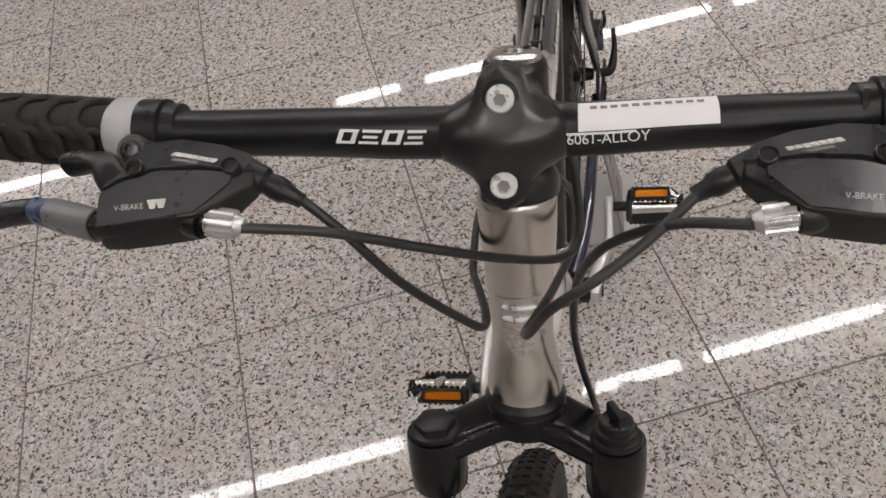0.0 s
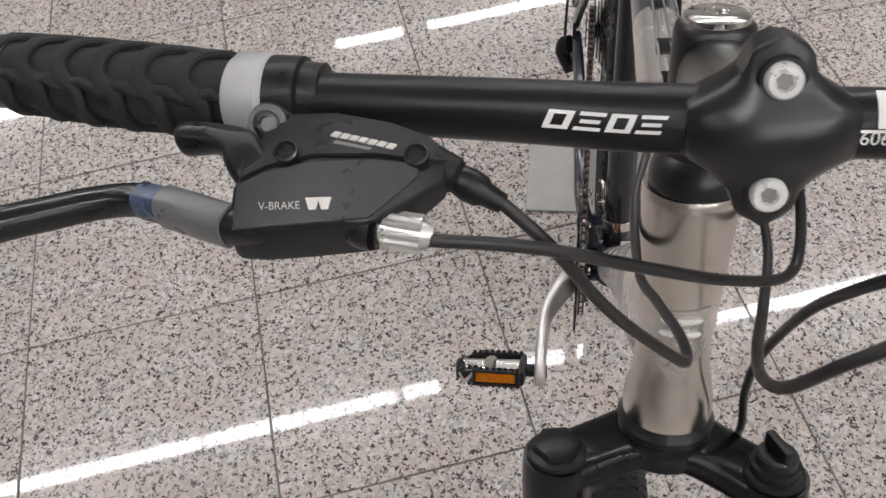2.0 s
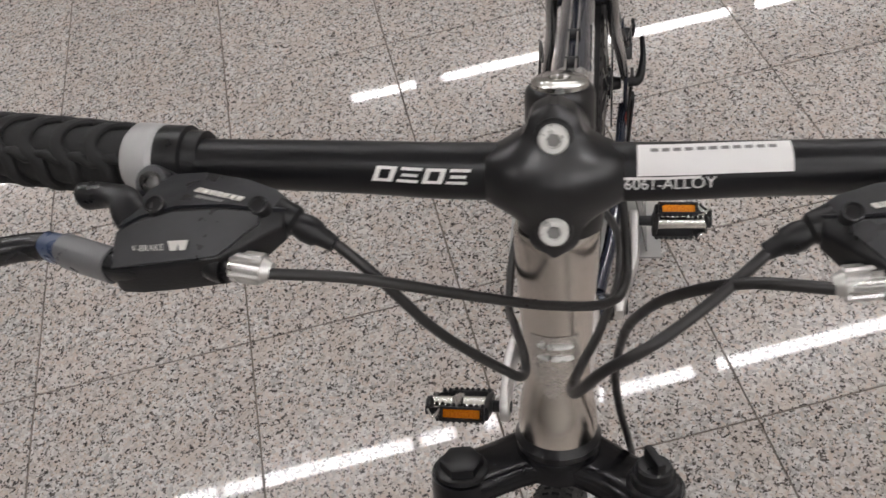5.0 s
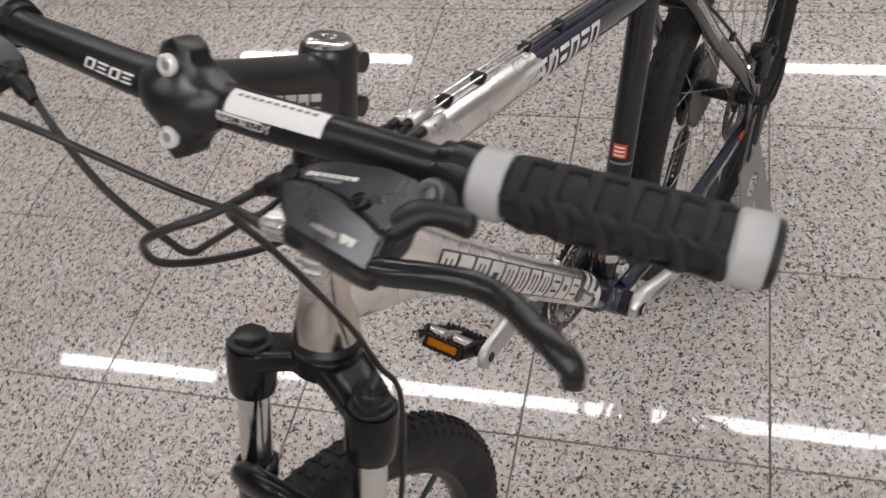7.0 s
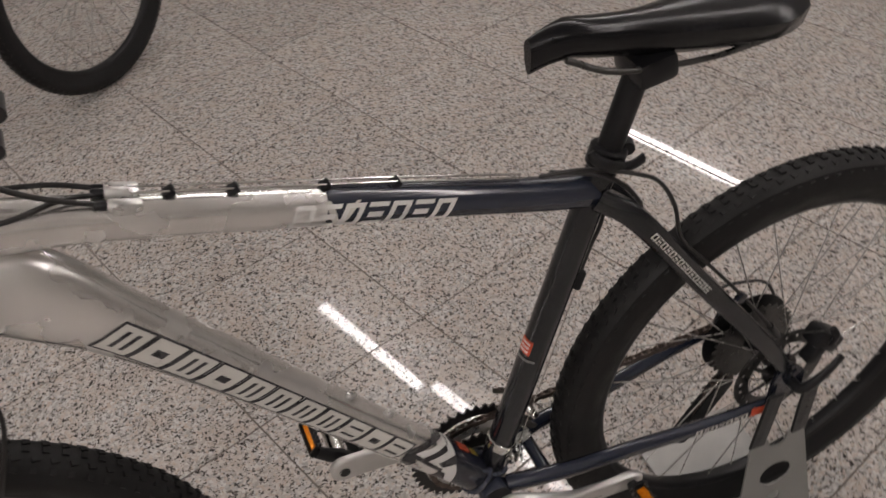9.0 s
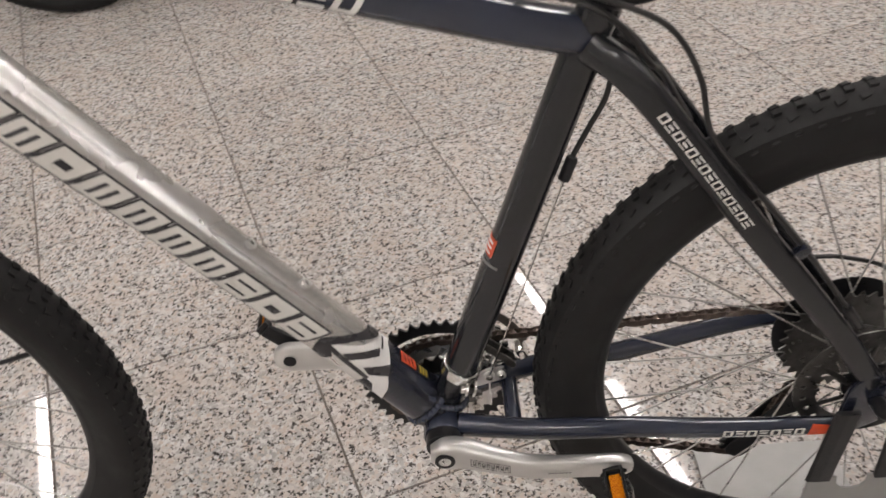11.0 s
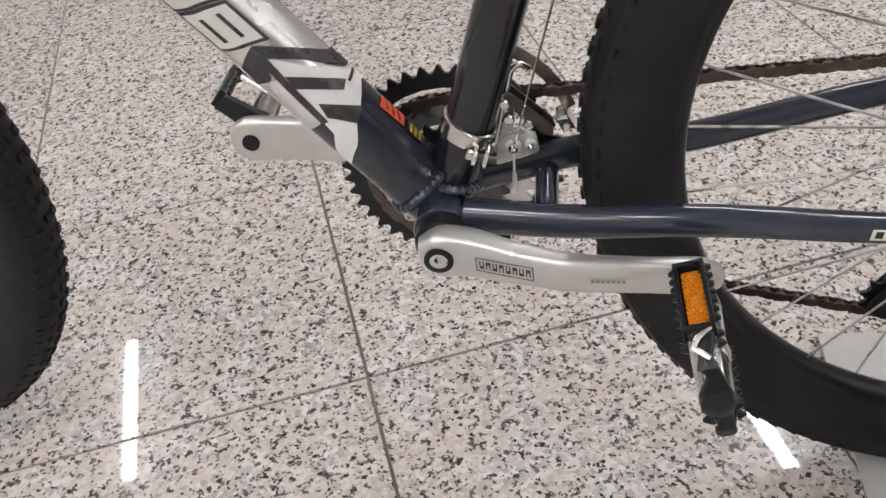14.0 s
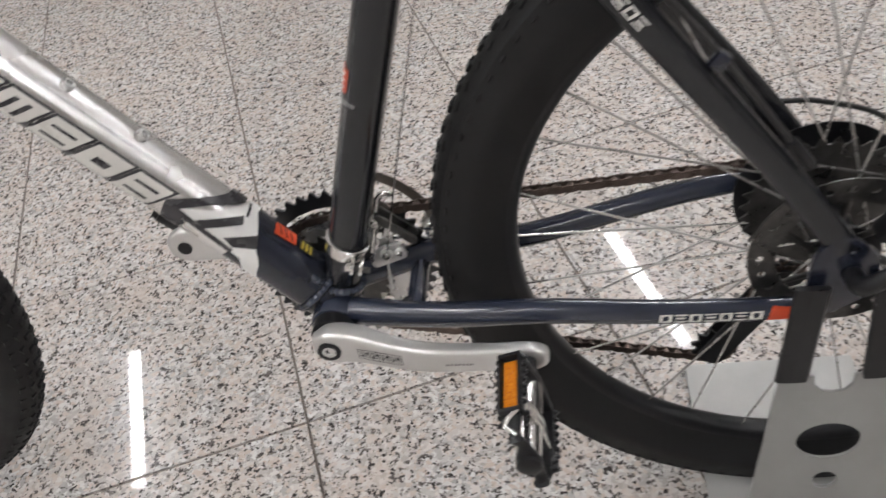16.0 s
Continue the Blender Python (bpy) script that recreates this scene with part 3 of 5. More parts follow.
st_skin = Skin([tuple(BB), tuple(ST_TOP)], [0.0174, 0.0174], facing=0.0)
# which way round the front of the seat tube lies
probe = st_skin.at(0.25, 0.008).x - st_skin.at(0.25, 0.0).x
fw = 1 if probe > 0 else -1
bm = bmesh.new()
st_skin.lay(bm, [(0.230, fw * 0.015), (0.230, fw * 0.034), (0.250, fw * 0.034), (0.250, fw * 0.015)])
part("red_badge", bm, RED_INK, seat_tube)
for k in range(3):
    part("pale_stroke", st_skin.lay(bmesh.new(), [(0.2325 + 0.0058 * k, fw * 0.018), (0.2325 + 0.0058 * k, fw * 0.031), (0.2350 + 0.0058 * k, fw * 0.031), (0.2350 + 0.0058 * k, fw * 0.018)], 0.0005), WHITE_INK, seat_tube)
bm = bmesh.new()
st_skin.lay(bm, [(0.221, fw * 0.006), (0.220, fw * 0.036), (0.223, fw * 0.036), (0.224, fw * 0.006)])
part("pale_stripe", bm, GREY_INK, seat_tube)
bm = bmesh.new()
for k in range(9):
    s = 0.09 + k * 0.028
    st_skin.lay(bm, [(s, -0.010), (s + 0.016, fw * 0.010), (s + 0.024, fw * 0.010), (s + 0.010, -0.010)], 0.0001)
part("tonal_pattern", bm, BLACK_INK, seat_tube)
part("seat_clamp", turned([(-0.012, 0.0185), (-0.010, 0.0205), (0.010, 0.0205), (0.012, 0.0185)], CLAMP, ST_TOP - BB, 28), BLACK_ALLOY, seat_tube)
SD = (ST_TOP - BB).normalized()
part("clamp_lever", soft_tube([tuple(CLAMP + V(0.005, 0.022, 0)), tuple(CLAMP + V(-0.014, 0.027, 0.0)), tuple(CLAMP + V(-0.030, 0.024, 0.002))], [0.005, (0.004, 0.006), (0.003, 0.007)], 4, 10), BLACK_ALLOY, seat_tube)
part("clamp_handle", soft_tube([tuple(CLAMP + V(-0.004, 0.024, 0.000)), tuple(CLAMP + V(0.012, 0.029, 0.008)), tuple(CLAMP + V(0.028, 0.026, 0.020)), tuple(CLAMP + V(0.032, 0.022, 0.028))], [0.006, (0.004, 0.007), (0.004, 0.006), (0.003, 0.004)], 4, 12), BLACK_ALLOY, seat_tube)
part("clamp_nut", turned([(-0.008, 0.008), (0.004, 0.009), (0.007, 0.006), (0.007, 0)], CLAMP + V(-0.026, -0.004, 0.002), (-0.3, -1, 0), 18), BLACK_ALLOY, seat_tube)
part("seat_post", tube([tuple(ST_TOP), tuple(ST_TOP + SD * 0.130)], 0.0138, 24), BLACK_ALLOY, bike, "black alloy seat post")


def saddle():
    rows, n = [], 12
    bm = bmesh.new()
    for k in range(15):
        t = k / 14
        x = -0.066 - 0.285 * t
        half = 0.020 + 0.052 * max(0.0, (t - 0.35) / 0.65) ** 1.2 if t > 0.35 else 0.015 + 0.006 * math.sin(t / 0.35 * 1.57)
        half *= min(1.0, 0.35 + 3.2 * min(t + 0.05, 1.08 - t))
        top = 0.930 - 0.036 * t + 0.012 * (t - 0.4) ** 2 * 4 - (0.02 * max(0, 0.12 - t) / 0.12)
        rows.append([bm.verts.new((x, half * math.cos(a), top + 0.012 * math.sin(a) if a <= math.pi else top + 0.042 * math.sin(a) * (0.6 + 0.4 * t))) for a in [2 * math.pi * j / n for j in range(n)]])
    for a, b in zip(rows, rows[1:]):
        for j in range(n):
            bm.faces.new((a[j], a[(j + 1) % n], b[(j + 1) % n], b[j]))
    bm.faces.new(rows[0][::-1])
    bm.faces.new(rows[-1])
    ob = part("saddle", bm, BLACK_PAINT, bike, "black padded saddle")
    for sg in (-1, 1):
        part("rail", soft_tube([(-0.10, sg * 0.012, 0.905), (-0.15, sg * 0.022, 0.884), (-0.25, sg * 0.022, 0.870), (-0.315, sg * 0.035, 0.882)], 0.0035, 5, 10), DARK_STEEL, ob)
    bm = bmesh.new()
    box(bm, (0.045, 0.055, 0.03), pose(-0.196, 0, 0.872, 0, 8, 0), 0.008)
    part("seat_clamp", bm, BLACK_ALLOY, ob)


saddle()

# rear stays
for sg, nm in ((1, "left"), (-1, "right")):
    ss = soft_tube([(-0.142, sg * 0.012, 0.728), (-0.182, sg * 0.034, 0.697), (-0.277, sg * 0.043, 0.568), (-0.368, sg * 0.056, 0.448), (-0.424, sg * 0.064, 0.366)],
                   [(0.011, 0.0145), (0.0085, 0.0138), (0.008, 0.0130), (0.0075, 0.0124), (0.006, 0.0120)], 6, 16, power=2.6)
    so = part("seat_stay", ss, SEAT_BLACK, bike, "flat charcoal seat stay" + (" with a pale maker's word" if sg > 0 else ""))
    if sg > 0:
        pts = smooth_path([(-0.142, 0.012, 0.728, 0.011, 0.0145), (-0.182, 0.034, 0.697, 0.0085, 0.0138), (-0.277, 0.043, 0.568, 0.008, 0.0130), (-0.368, 0.056, 0.448, 0.0075, 0.0124), (-0.424, 0.064, 0.366, 0.006, 0.0120)], 6)
        sk = Skin([tuple(q[:3]) for q in pts], [tuple(q[3:]) for q in pts], facing=0.0, power=2.6)
        block_word(sk, so, SILVER_INK, 0.077, 0.220, 0.0026, -0.0018, 14, slant=0.3, name="maker_word", seed=8)
        cs = [(-0.018, 0.026, 0.303), (-0.10, 0.042, 0.306), (-0.19, 0.051, 0.310), (-0.30, 0.057, 0.304), (-0.415, 0.062, 0.303)]
    else:
        cs = [(-0.018, -0.026, 0.300), (-0.10, -0.046, 0.307), (-0.183, -0.050, 0.312), (-0.32, -0.056, 0.340), (-0.415, -0.062, 0.345)]
    rad = [(0.011, 0.013), (0.0095, 0.0125), (0.0095, 0.0115), (0.009, 0.0105), (0.007, 0.010)]
    co = part("chain_stay", soft_tube(cs, rad, 7, 18, power=2.4), NAVY, bike, "glossy midnight-blue chain stay")
    if sg > 0:
        pr = smooth_path([(*p, *r) for p, r in zip(cs, rad)], 7)
        sk = Skin([tuple(q[:3]) for q in pr], [tuple(q[3:]) for q in pr], facing=0.0, power=2.4)
        block_word(sk, co, SILVER_INK, 0.268, 0.352, 0.002, -0.004, 7, slant=0.15, name="model_word", seed=9)
        bm = bmesh.new()
        sk.lay(bm, [(0.355, 0.004), (0.359, -0.008), (0.391, -0.004), (0.378, 0.004)], 0.0002)
        part("red_dart", bm, RED_INK, co)
    bm = bmesh.new()
    slab(bm, rounded([(-0.395, 0.288), (-0.452, 0.322), (-0.450, 0.362), (-0.420, 0.386), (-0.400, 0.364)], 0.012), -0.003, 0.003, basis((0, sg * 0.066, 0), (1, 0, 0), (0, 0, 1), (0, -1, 0)), 0.001, holes=[ring_of(-0.430, 0.344, 0.006), ring_of(-0.430, 0.367, 0.004)])
    part("dropout", bm, NAVY_MATT, bike)
# bridges between the stays
part("stay_bridge", tube([(-0.215, -0.036, 0.655), (-0.215, 0.036, 0.655)], 0.0075, 14), NAVY_MATT, bike)
part("chainstay_bridge", tube([(-0.075, -0.036, 0.299), (-0.075, 0.036, 0.299)], 0.009, 14), NAVY, bike)
shell = part("bottom_bracket_shell", turned([(-0.036, 0.0205), (-0.034, 0.0215), (0.034, 0.0215), (0.036, 0.0205)], BB, (0, 1, 0), 32), NAVY, bike, "glossy midnight-blue bottom bracket shell with heavy welds")


# weld beads: a scalloped fillet where the tubes meet
def weld(centre, axis, r, ry, parent, n=30):
    rnd = random.Random(int(r * 1e5) + n)
    ax = Vector(axis).normalized()
    s = ax.cross(V(0, 1, 0)).normalized()
    loop, rad = [], []
    for k in range(n * 6):
        a = 2 * math.pi * k / (n * 6)
        w = 0.0010 * math.sin(3 * a + 1.0) + rnd.uniform(-0.0003, 0.0003)
        loop.append(tuple(Vector(centre) + V(0, 1, 0) * (ry * math.cos(a)) + s * (r * math.sin(a)) + ax * w))
        f = abs(math.sin(math.pi * k / 6))
        rad.append((0.0028 + 0.0013 * f, 0.0040 + 0.0006 * f))
    tagged(part("weld_bead", sweep(bmesh.new(), loop, rad, 10, loop=True, side=tuple(ax)), NAVY, parent), kind="stuff")


weld(BB + (V(*DTp[24]) - BB).normalized() * 0.028, V(*DTp[24]) - BB, 0.0245, 0.0265, shell)
weld(BB + SD * 0.026, SD, 0.0182, 0.0182, shell, 24)
weld(BB + SD * 0.036 + V(0.021, 0, 0.006), V(-0.75, 0, 0.66), 0.012, 0.0165, shell, 24)
part("bearing_cup", turned([(0.036, 0.019), (0.048, 0.019), (0.048, 0.014), (0.056, 0.014)], BB, (0, 1, 0), 28), PLASTIC, shell)

# cable guides on the top tube and the stop block behind the head
for s in (0.150, 0.205, 0.290, 0.36):
    c = tt_skin.at(s, 0)
    i = 2
    q = Skin(TTp, TTr, facing=math.pi / 2 if tt_skin.fr[0][3].z > 0 else -math.pi / 2).at(s, 0.0)
    bm = bmesh.new()
    box(bm, (0.011, 0.013, 0.006), pose(q.x, q.y, q.z + 0.002, 0, 18, 0), 0.002)
    part("cable_guide", bm, BLACK_ALLOY, top_tube)
q = V(0.315, 0.0, 0.889)
for y in (-0.013, 0.0, 0.013):
    o = q + V(0, y, -0.004 * abs(y) / 0.013)
    stop = part("cable_stop", turned([(-0.015, 0.0050), (-0.013, 0.0060), (0.011, 0.0060), (0.013, 0.0050), (0.013, 0.0030)], o, (0.95, 0, 0.31), 16), ALLOY, top_tube, "silver cable stop")
    bm = bmesh.new()
    box(bm, (0.016, 0.0065, 0.007), basis(o - V(-0.002, 0, 0.006), (0.95, 0, 0.31), (0, 1, 0), (-0.31, 0, 0.95)), 0.001)
    part("foot", bm, ALLOY, stop)
    part("ferrule", turned([(0.010, 0.0043), (0.022, 0.0043), (0.024, 0.0034)], o, (0.95, 0, 0.31), 14), BLACK_ALLOY, stop)
for y in (-0.006, 0.004):
    part("inner_wire", tube([(0.308, y, 0.889), (0.20, y * 0.9, 0.857), (0.08, y * 0.8, 0.821), (-0.06, y * 0.8, 0.777)], 0.0011, 8), CHROME, top_tube)


# ---- wheels ----
def wheel(c, width, front):
    ob = part("wheel", turned([(-0.0125, 0.270), (-0.0125, 0.2795), (-0.010, 0.2805), (0.010, 0.2805), (0.0125, 0.2795), (0.0125, 0.270), (0.009, 0.264), (0.004, 0.2620), (-0.004, 0.2620), (-0.009, 0.264)], (0, 0, 0), (0, 1, 0), 96, True), BLACK_ALLOY, bike, "black-rimmed wheel with a knobbly tyre")
    ob.matrix_basis = Matrix.Translation(c + V(-0.010, -0.030, 0)) @ Matrix.Rotation(-0.085, 4, (0, 0, 1)) if front else Matrix.Translation(c + V(-0.004, 0.008, -0.004)) @ Matrix.Rotation(-0.02, 4, (0, 0, 1))
    w, r = width / 2, WHEEL_R - 0.0035 + (0 if front else 0.006)
    prof = [(-0.0125, 0.272), (-0.0150, 0.2785), (-w, 0.297), (-w * 0.98, 0.308), (-w * 0.80, r - 0.0085), (-w * 0.45, r - 0.002), (0, r), (w * 0.45, r - 0.002), (w * 0.80, r - 0.0085), (w * 0.98, 0.308), (w, 0.297), (0.0150, 0.2785), (0.0125, 0.272), (0, 0.270)]
    part("tyre", turned(prof, (0, 0, 0), (0, 1, 0), 120, True), RUBBER, ob, "black knobbly tyre")
    bm = bmesh.new()
    n = 108
    for k in range(n):
        a = 2 * math.pi * k / n
        sink = 0 if front else 0.0032
        for lane, (y, tilt, sx, sy, dr) in enumerate(((0.0, 0, 0.009, 0.007, -0.0005), (w * 0.40, 12, 0.010, 0.006, -0.0025 - sink * 0.3), (-w * 0.40, -12, 0.010, 0.006, -0.0025), (w * 0.74, 36, 0.008, 0.006, -0.0098 - sink), (-w * 0.74, -36, 0.008, 0.006, -0.0098))):
            b = a + (0.5 * (lane % 2)) * 2 * math.pi / n
            m = Matrix.Rotation(b, 4, (0, 1, 0)) @ Matrix.Translation((0, y, r + dr)) @ Matrix.Rotation(radians(-tilt), 4, (1, 0, 0)) @ Matrix.Rotation(radians(18 if lane in (1, 2) else 0), 4, (0, 0, 1))
            bmesh.ops.create_cube(bm, size=1.0, matrix=m @ Matrix.Diagonal((sx * 0.8, sy, 0.0052, 1)))
    tagged(part("tread", bm, RUBBER, ob, smooth=False), kind="stuff")
    hub = [(-0.050, 0.006), (-0.046, 0.010), (-0.034, 0.012), (-0.034, 0.024), (-0.030, 0.024), (-0.026, 0.013), (0.026, 0.013), (0.030, 0.027), (0.034, 0.027), (0.036, 0.012), (0.050, 0.010), (0.052, 0.006)]
    part("hub", turned(hub, (0, 0, 0), (0, 1, 0), 36), BLACK_ALLOY, ob)
    spoke_me = {}
    for k in range(32):
        side = 1 if k % 2 else -1
        a = 2 * math.pi * (k + 0.25) / 32
        lead = 1 if (k // 2) % 2 else -1
        h = a + lead * radians(52)
        p = V(0.023 * math.cos(h), side * 0.032, 0.023 * math.sin(h))
        q = V(0.264 * math.cos(a), side * 0.003, 0.264 * math.sin(a))
        key = (side, lead)
        if key not in spoke_me:
            ob2 = part("spoke", tube([tuple(Matrix.Rotation(a, 3, (0, 1, 0)) @ p), tuple(Matrix.Rotation(a, 3, (0, 1, 0)) @ q)], 0.001, 6), SPOKE_STEEL, ob)
            spoke_me[key] = ob2.data
            ob2.matrix_basis = Matrix.Rotation(-a, 4, (0, 1, 0))
        else:
            ob2 = new("spoke", spoke_me[key])
            ob2.parent = ob
            ob2.matrix_basis = Matrix.Rotation(-a, 4, (0, 1, 0))
    v = Matrix.Rotation(radians(20), 3, (0, 1, 0))
    part("valve", tube([tuple(v @ V(-0.264, 0, 0)), tuple(v @ V(-0.218, 0, 0))], [0.0035, 0.0028], 10), BLACK_ALLOY, ob)
    return ob


front_wheel = wheel(FRONT, 0.050, True)
wheel(REAR, 0.050, False)


def gear(teeth, r, y, thick, hole, c, material, parent, label="", name="sprocket"):
    """A toothed ring."""
    out = []
    for k in range(teeth * 4):
        a = 2 * math.pi * k / (teeth * 4)
        rr = r + (0.0042 if k % 4 in (1, 2) else -0.0022)
        a += (0.22 if k % 4 == 1 else -0.22 if k % 4 == 2 else 0) * 2 * math.pi / (teeth * 4)
        out.append((rr * math.cos(a), rr * math.sin(a)))
    bm = bmesh.new()
    slab(bm, out, y - thick / 2, y + thick / 2, basis(c, (1, 0, 0), (0, 0, 1), (0, -1, 0)), holes=[ring_of(0, 0, hole, n=28)])
    return part(name, bm, material, parent, label, smooth=False)


# cassette on the right of the rear hub: eight sprockets (y is mirrored in the gear pose)
for k, tt in enumerate((11, 13, 15, 17, 20, 23, 26, 32)):
    gear(tt, tt * 0.0127 / 6.283, 0.048 - k * 0.0045, 0.002, 0.016, REAR, DARK_STEEL, bike, "dark steel sprocket")
part("spoke_guard", turned([(-0.0365, 0.02), (-0.0365, 0.071), (-0.0355, 0.071), (-0.0355, 0.02)], REAR, (0, 1, 0), 40, True), PLASTIC, bike)
# disc rotor and caliper on the left
rotor_holes = [ring_of(0.064 * math.cos(a), 0.064 * math.sin(a), 0.0032, n=8) for a in [2 * math.pi * k / 24 for k in range(24)]] + [ring_of(0, 0, 0.052, n=30)]
bm = bmesh.new()
slab(bm, ring_of(0, 0, 0.074, n=60), -0.0009, 0.0009, basis(REAR + V(0, 0.044, 0), (1, 0, 0), (0, 0, 1), (0, -1, 0)), holes=rotor_holes)
rotor = part("brake_disc", bm, DARK_STEEL, bike, "dark drilled brake disc", smooth=False)
for k in range(6):
    a = 2 * math.pi * k / 6
    part("disc_arm", tube([tuple(REAR + V(0.018 * math.cos(a), 0.044, 0.018 * math.sin(a))), tuple(REAR + V(0.055 * math.cos(a + 0.5), 0.044, 0.055 * math.sin(a + 0.5)))], [(0.0012, 0.004), (0.0012, 0.003)], 8), DARK_STEEL, rotor)
bm = bmesh.new()
box(bm, (0.046, 0.034, 0.030), pose(-0.478, 0.058, 0.402, 0, -35, 0), 0.008)
box(bm, (0.020, 0.020, 0.030), pose(-0.458, 0.066, 0.388, 0, -35, 0), 0.004)
cal = part("brake_caliper", bm, BLACK_ALLOY, bike, "black mechanical brake caliper")
part("actuating_arm", soft_tube([(-0.478, 0.076, 0.404), (-0.480, 0.078, 0.420), (-0.472, 0.075, 0.436)], [(0.003, 0.007), (0.003, 0.006), (0.003, 0.005)], 4, 8), BLACK_ALLOY, cal)
part("quick_release", soft_tube([tuple(REAR + V(0, 0.070, 0)), tuple(REAR + V(-0.004, 0.088, 0.004)), tuple(REAR + V(-0.03, 0.094, 0.028)), tuple(REAR + V(-0.055, 0.092, 0.05))], [0.008, 0.008, (0.005, 0.008), (0.004, 0.007)], 5, 12), BLACK_ALLOY, bike)

# ---- cranks, rings, chain ----
CR = 0.173


def crank(sg, back):
    """One arm; sg: +1 left. back: +1 points to the rear."""
    d = V(-1, 0, -0.05) if back > 0 else V(1, 0, 0.05)
    d.normalize()
    y0, y1 = sg * 0.056, 0.079 if sg > 0 else -0.0905
    pts = [tuple(BB + d * (CR * t) + V(0, y, 0)) for t, y in ((-0.085, y0), (0.0, y0), (0.12, y0 + sg * 0.001), (0.32, y0 + (y1 - y0) * 0.55), (0.52, y0 + (y1 - y0) * 0.92), (0.8, y1), (0.99, y1), (1.055, y1), (1.095, y1), (1.108, y1))]
    rad = [(0.006, 0.010), (0.0105, 0.0185), (0.0105, 0.0175), (0.0085, 0.0150), (0.0075, 0.0138), (0.007, 0.0130), (0.007, 0.0134), (0.007, 0.0112), (0.006, 0.0070), (0.003, 0.003)]
    if sg < 0:
        rad = [(a, b * 1.52) for a, b in rad]
    ob = part("crank_arm", soft_tube(pts, rad, 6, 28, power=4.2), CRANK_ALLOY, bike, "satin silver forged crank arm")
    bolt = BB + V(0, y0 + sg * 0.0095, 0)
    part("dust_ring", turned([(0, 0.0105), (0.0022, 0.0105), (0.0026, 0.0095), (0.0026, 0.0065), (0.0008, 0.0062)], bolt, (0, sg, 0), 28), BLACK_ALLOY, ob)
    part("crank_bolt", turned([(0, 0.0072), (0.0018, 0.0072), (0.0024, 0.0062), (0.0022, 0.0036), (0.0004, 0.0034), (0.0004, 0)], bolt, (0, sg, 0), 20), ALLOY, ob)
    return ob, BB + d * CR + V(0, y1, 0)


left_arm, left_axle = crank(1, 1)
right_arm, right_axle = crank(-1, -1)
bm, bm2 = bmesh.new(), bmesh.new()


def on_arm(u, w, e=0.0):
    """A place on the left arm's outer face: u along it from the bolt, w up."""
    t = u / CR
    y = 0.056 + 0.023 * min(1.0, max(0.0, (t - 0.10) / 0.44)) ** 0.9 + 0.0108 - 0.0035 * min(1.0, t / 0.55) + e
    return BB + V(-u, y, -0.05 * u + w)


def arm_quad(bm, u0, u1, w0, w1, e=0.0006):
    n = 6
    lo = [bm.verts.new(on_arm(u0 + (u1 - u0) * k / n, w0, e)) for k in range(n + 1)]
    hi = [bm.verts.new(on_arm(u0 + (u1 - u0) * k / n, w1, e)) for k in range(n + 1)]
    for k in range(n):
        bm.faces.new((lo[k], lo[k + 1], hi[k + 1], hi[k]))


for u0, u1, w0, w1 in ((0.026, 0.066, 0.0052, 0.0060), (0.026, 0.066, -0.0060, -0.0052), (0.026, 0.0268, -0.006, 0.006), (0.0652, 0.066, -0.006, 0.006)):
    arm_quad(bm, u0, u1, w0, w1)
for k in range(8):
    arm_quad(bm, 0.0285 + k * 0.0046, 0.0318 + k * 0.0046, -0.0034, 0.0034)
    arm_quad(bm2, 0.0294 + k * 0.0046, 0.0308 + k * 0.0046, -0.0034 if k % 2 else -0.0005, 0.0006 if k % 2 else 0.0034, 0.0009)
part("maker_block", bm, SHADOW_INK, left_arm)
part("maker_slits", bm2, CRANK_ALLOY, left_arm)
bm = bmesh.new()
for k in range(7):
    arm_quad(bm, 0.104 + k * 0.0034, 0.1066 + k * 0.0034, -0.0012, 0.0012)
part("model_block", bm, GREY_INK, left_arm)
# no hole is cut: a black disc paints its dark inside
part("thread_hole", turned([(0, 0.0), (0.0, 0.0065), (0.0012, 0.0070), (0.0012, 0.0)], right_axle + V(0, 0.0072, 0), (0, 1, 0), 20), BLACK_INK, right_arm)

for k, (tt, yy) in enumerate(((42, 0.050), (32, 0.043), (22, 0.037))):
    gear(tt, tt * 0.0127 / 6.283, yy, 0.0028, tt * 0.0127 / 6.283 - (0.014 if k == 0 else 0.021), BB, BLACK_ALLOY if k == 0 else ALLOY if k == 1 else DARK_STEEL, bike, "black toothed chainring" if k == 0 else "steel chainring", "chainring")
for k in range(4):
    a = radians(45 + 90 * k)
    part("spider_arm", tube([tuple(BB + V(0, -0.052, 0)), tuple(BB + V(0.056 * math.cos(a), -0.047, 0.056 * math.sin(a)))], [(0.006, 0.012), (0.004, 0.008)], 12), CRANK_ALLOY, right_arm)
    part("ring_bolt", turned([(0, 0.005), (0.003, 0.005), (0.003, 0.003), (0.0015, 0.003), (0.0015, 0)], BB + V(0.052 * math.cos(a), -0.036, 0.052 * math.sin(a)), (0, 1, 0), 12), CHROME, right_arm)


def pedal(axle, sg, m, out=0.062):
    """A cage pedal with amber reflectors before and behind. m: its tilt about the axle."""
    o = axle + V(0, sg * out, 0)
    mm = Matrix.Translation(o) @ m
    ob = part("pedal", tube([(0, -sg * 0.060, 0), (0, sg * 0.044, 0)], [0.0075, 0.0095], 16), BLACK_ALLOY, bike, "black cage pedal with amber reflectors")
    ob.matrix_basis = mm
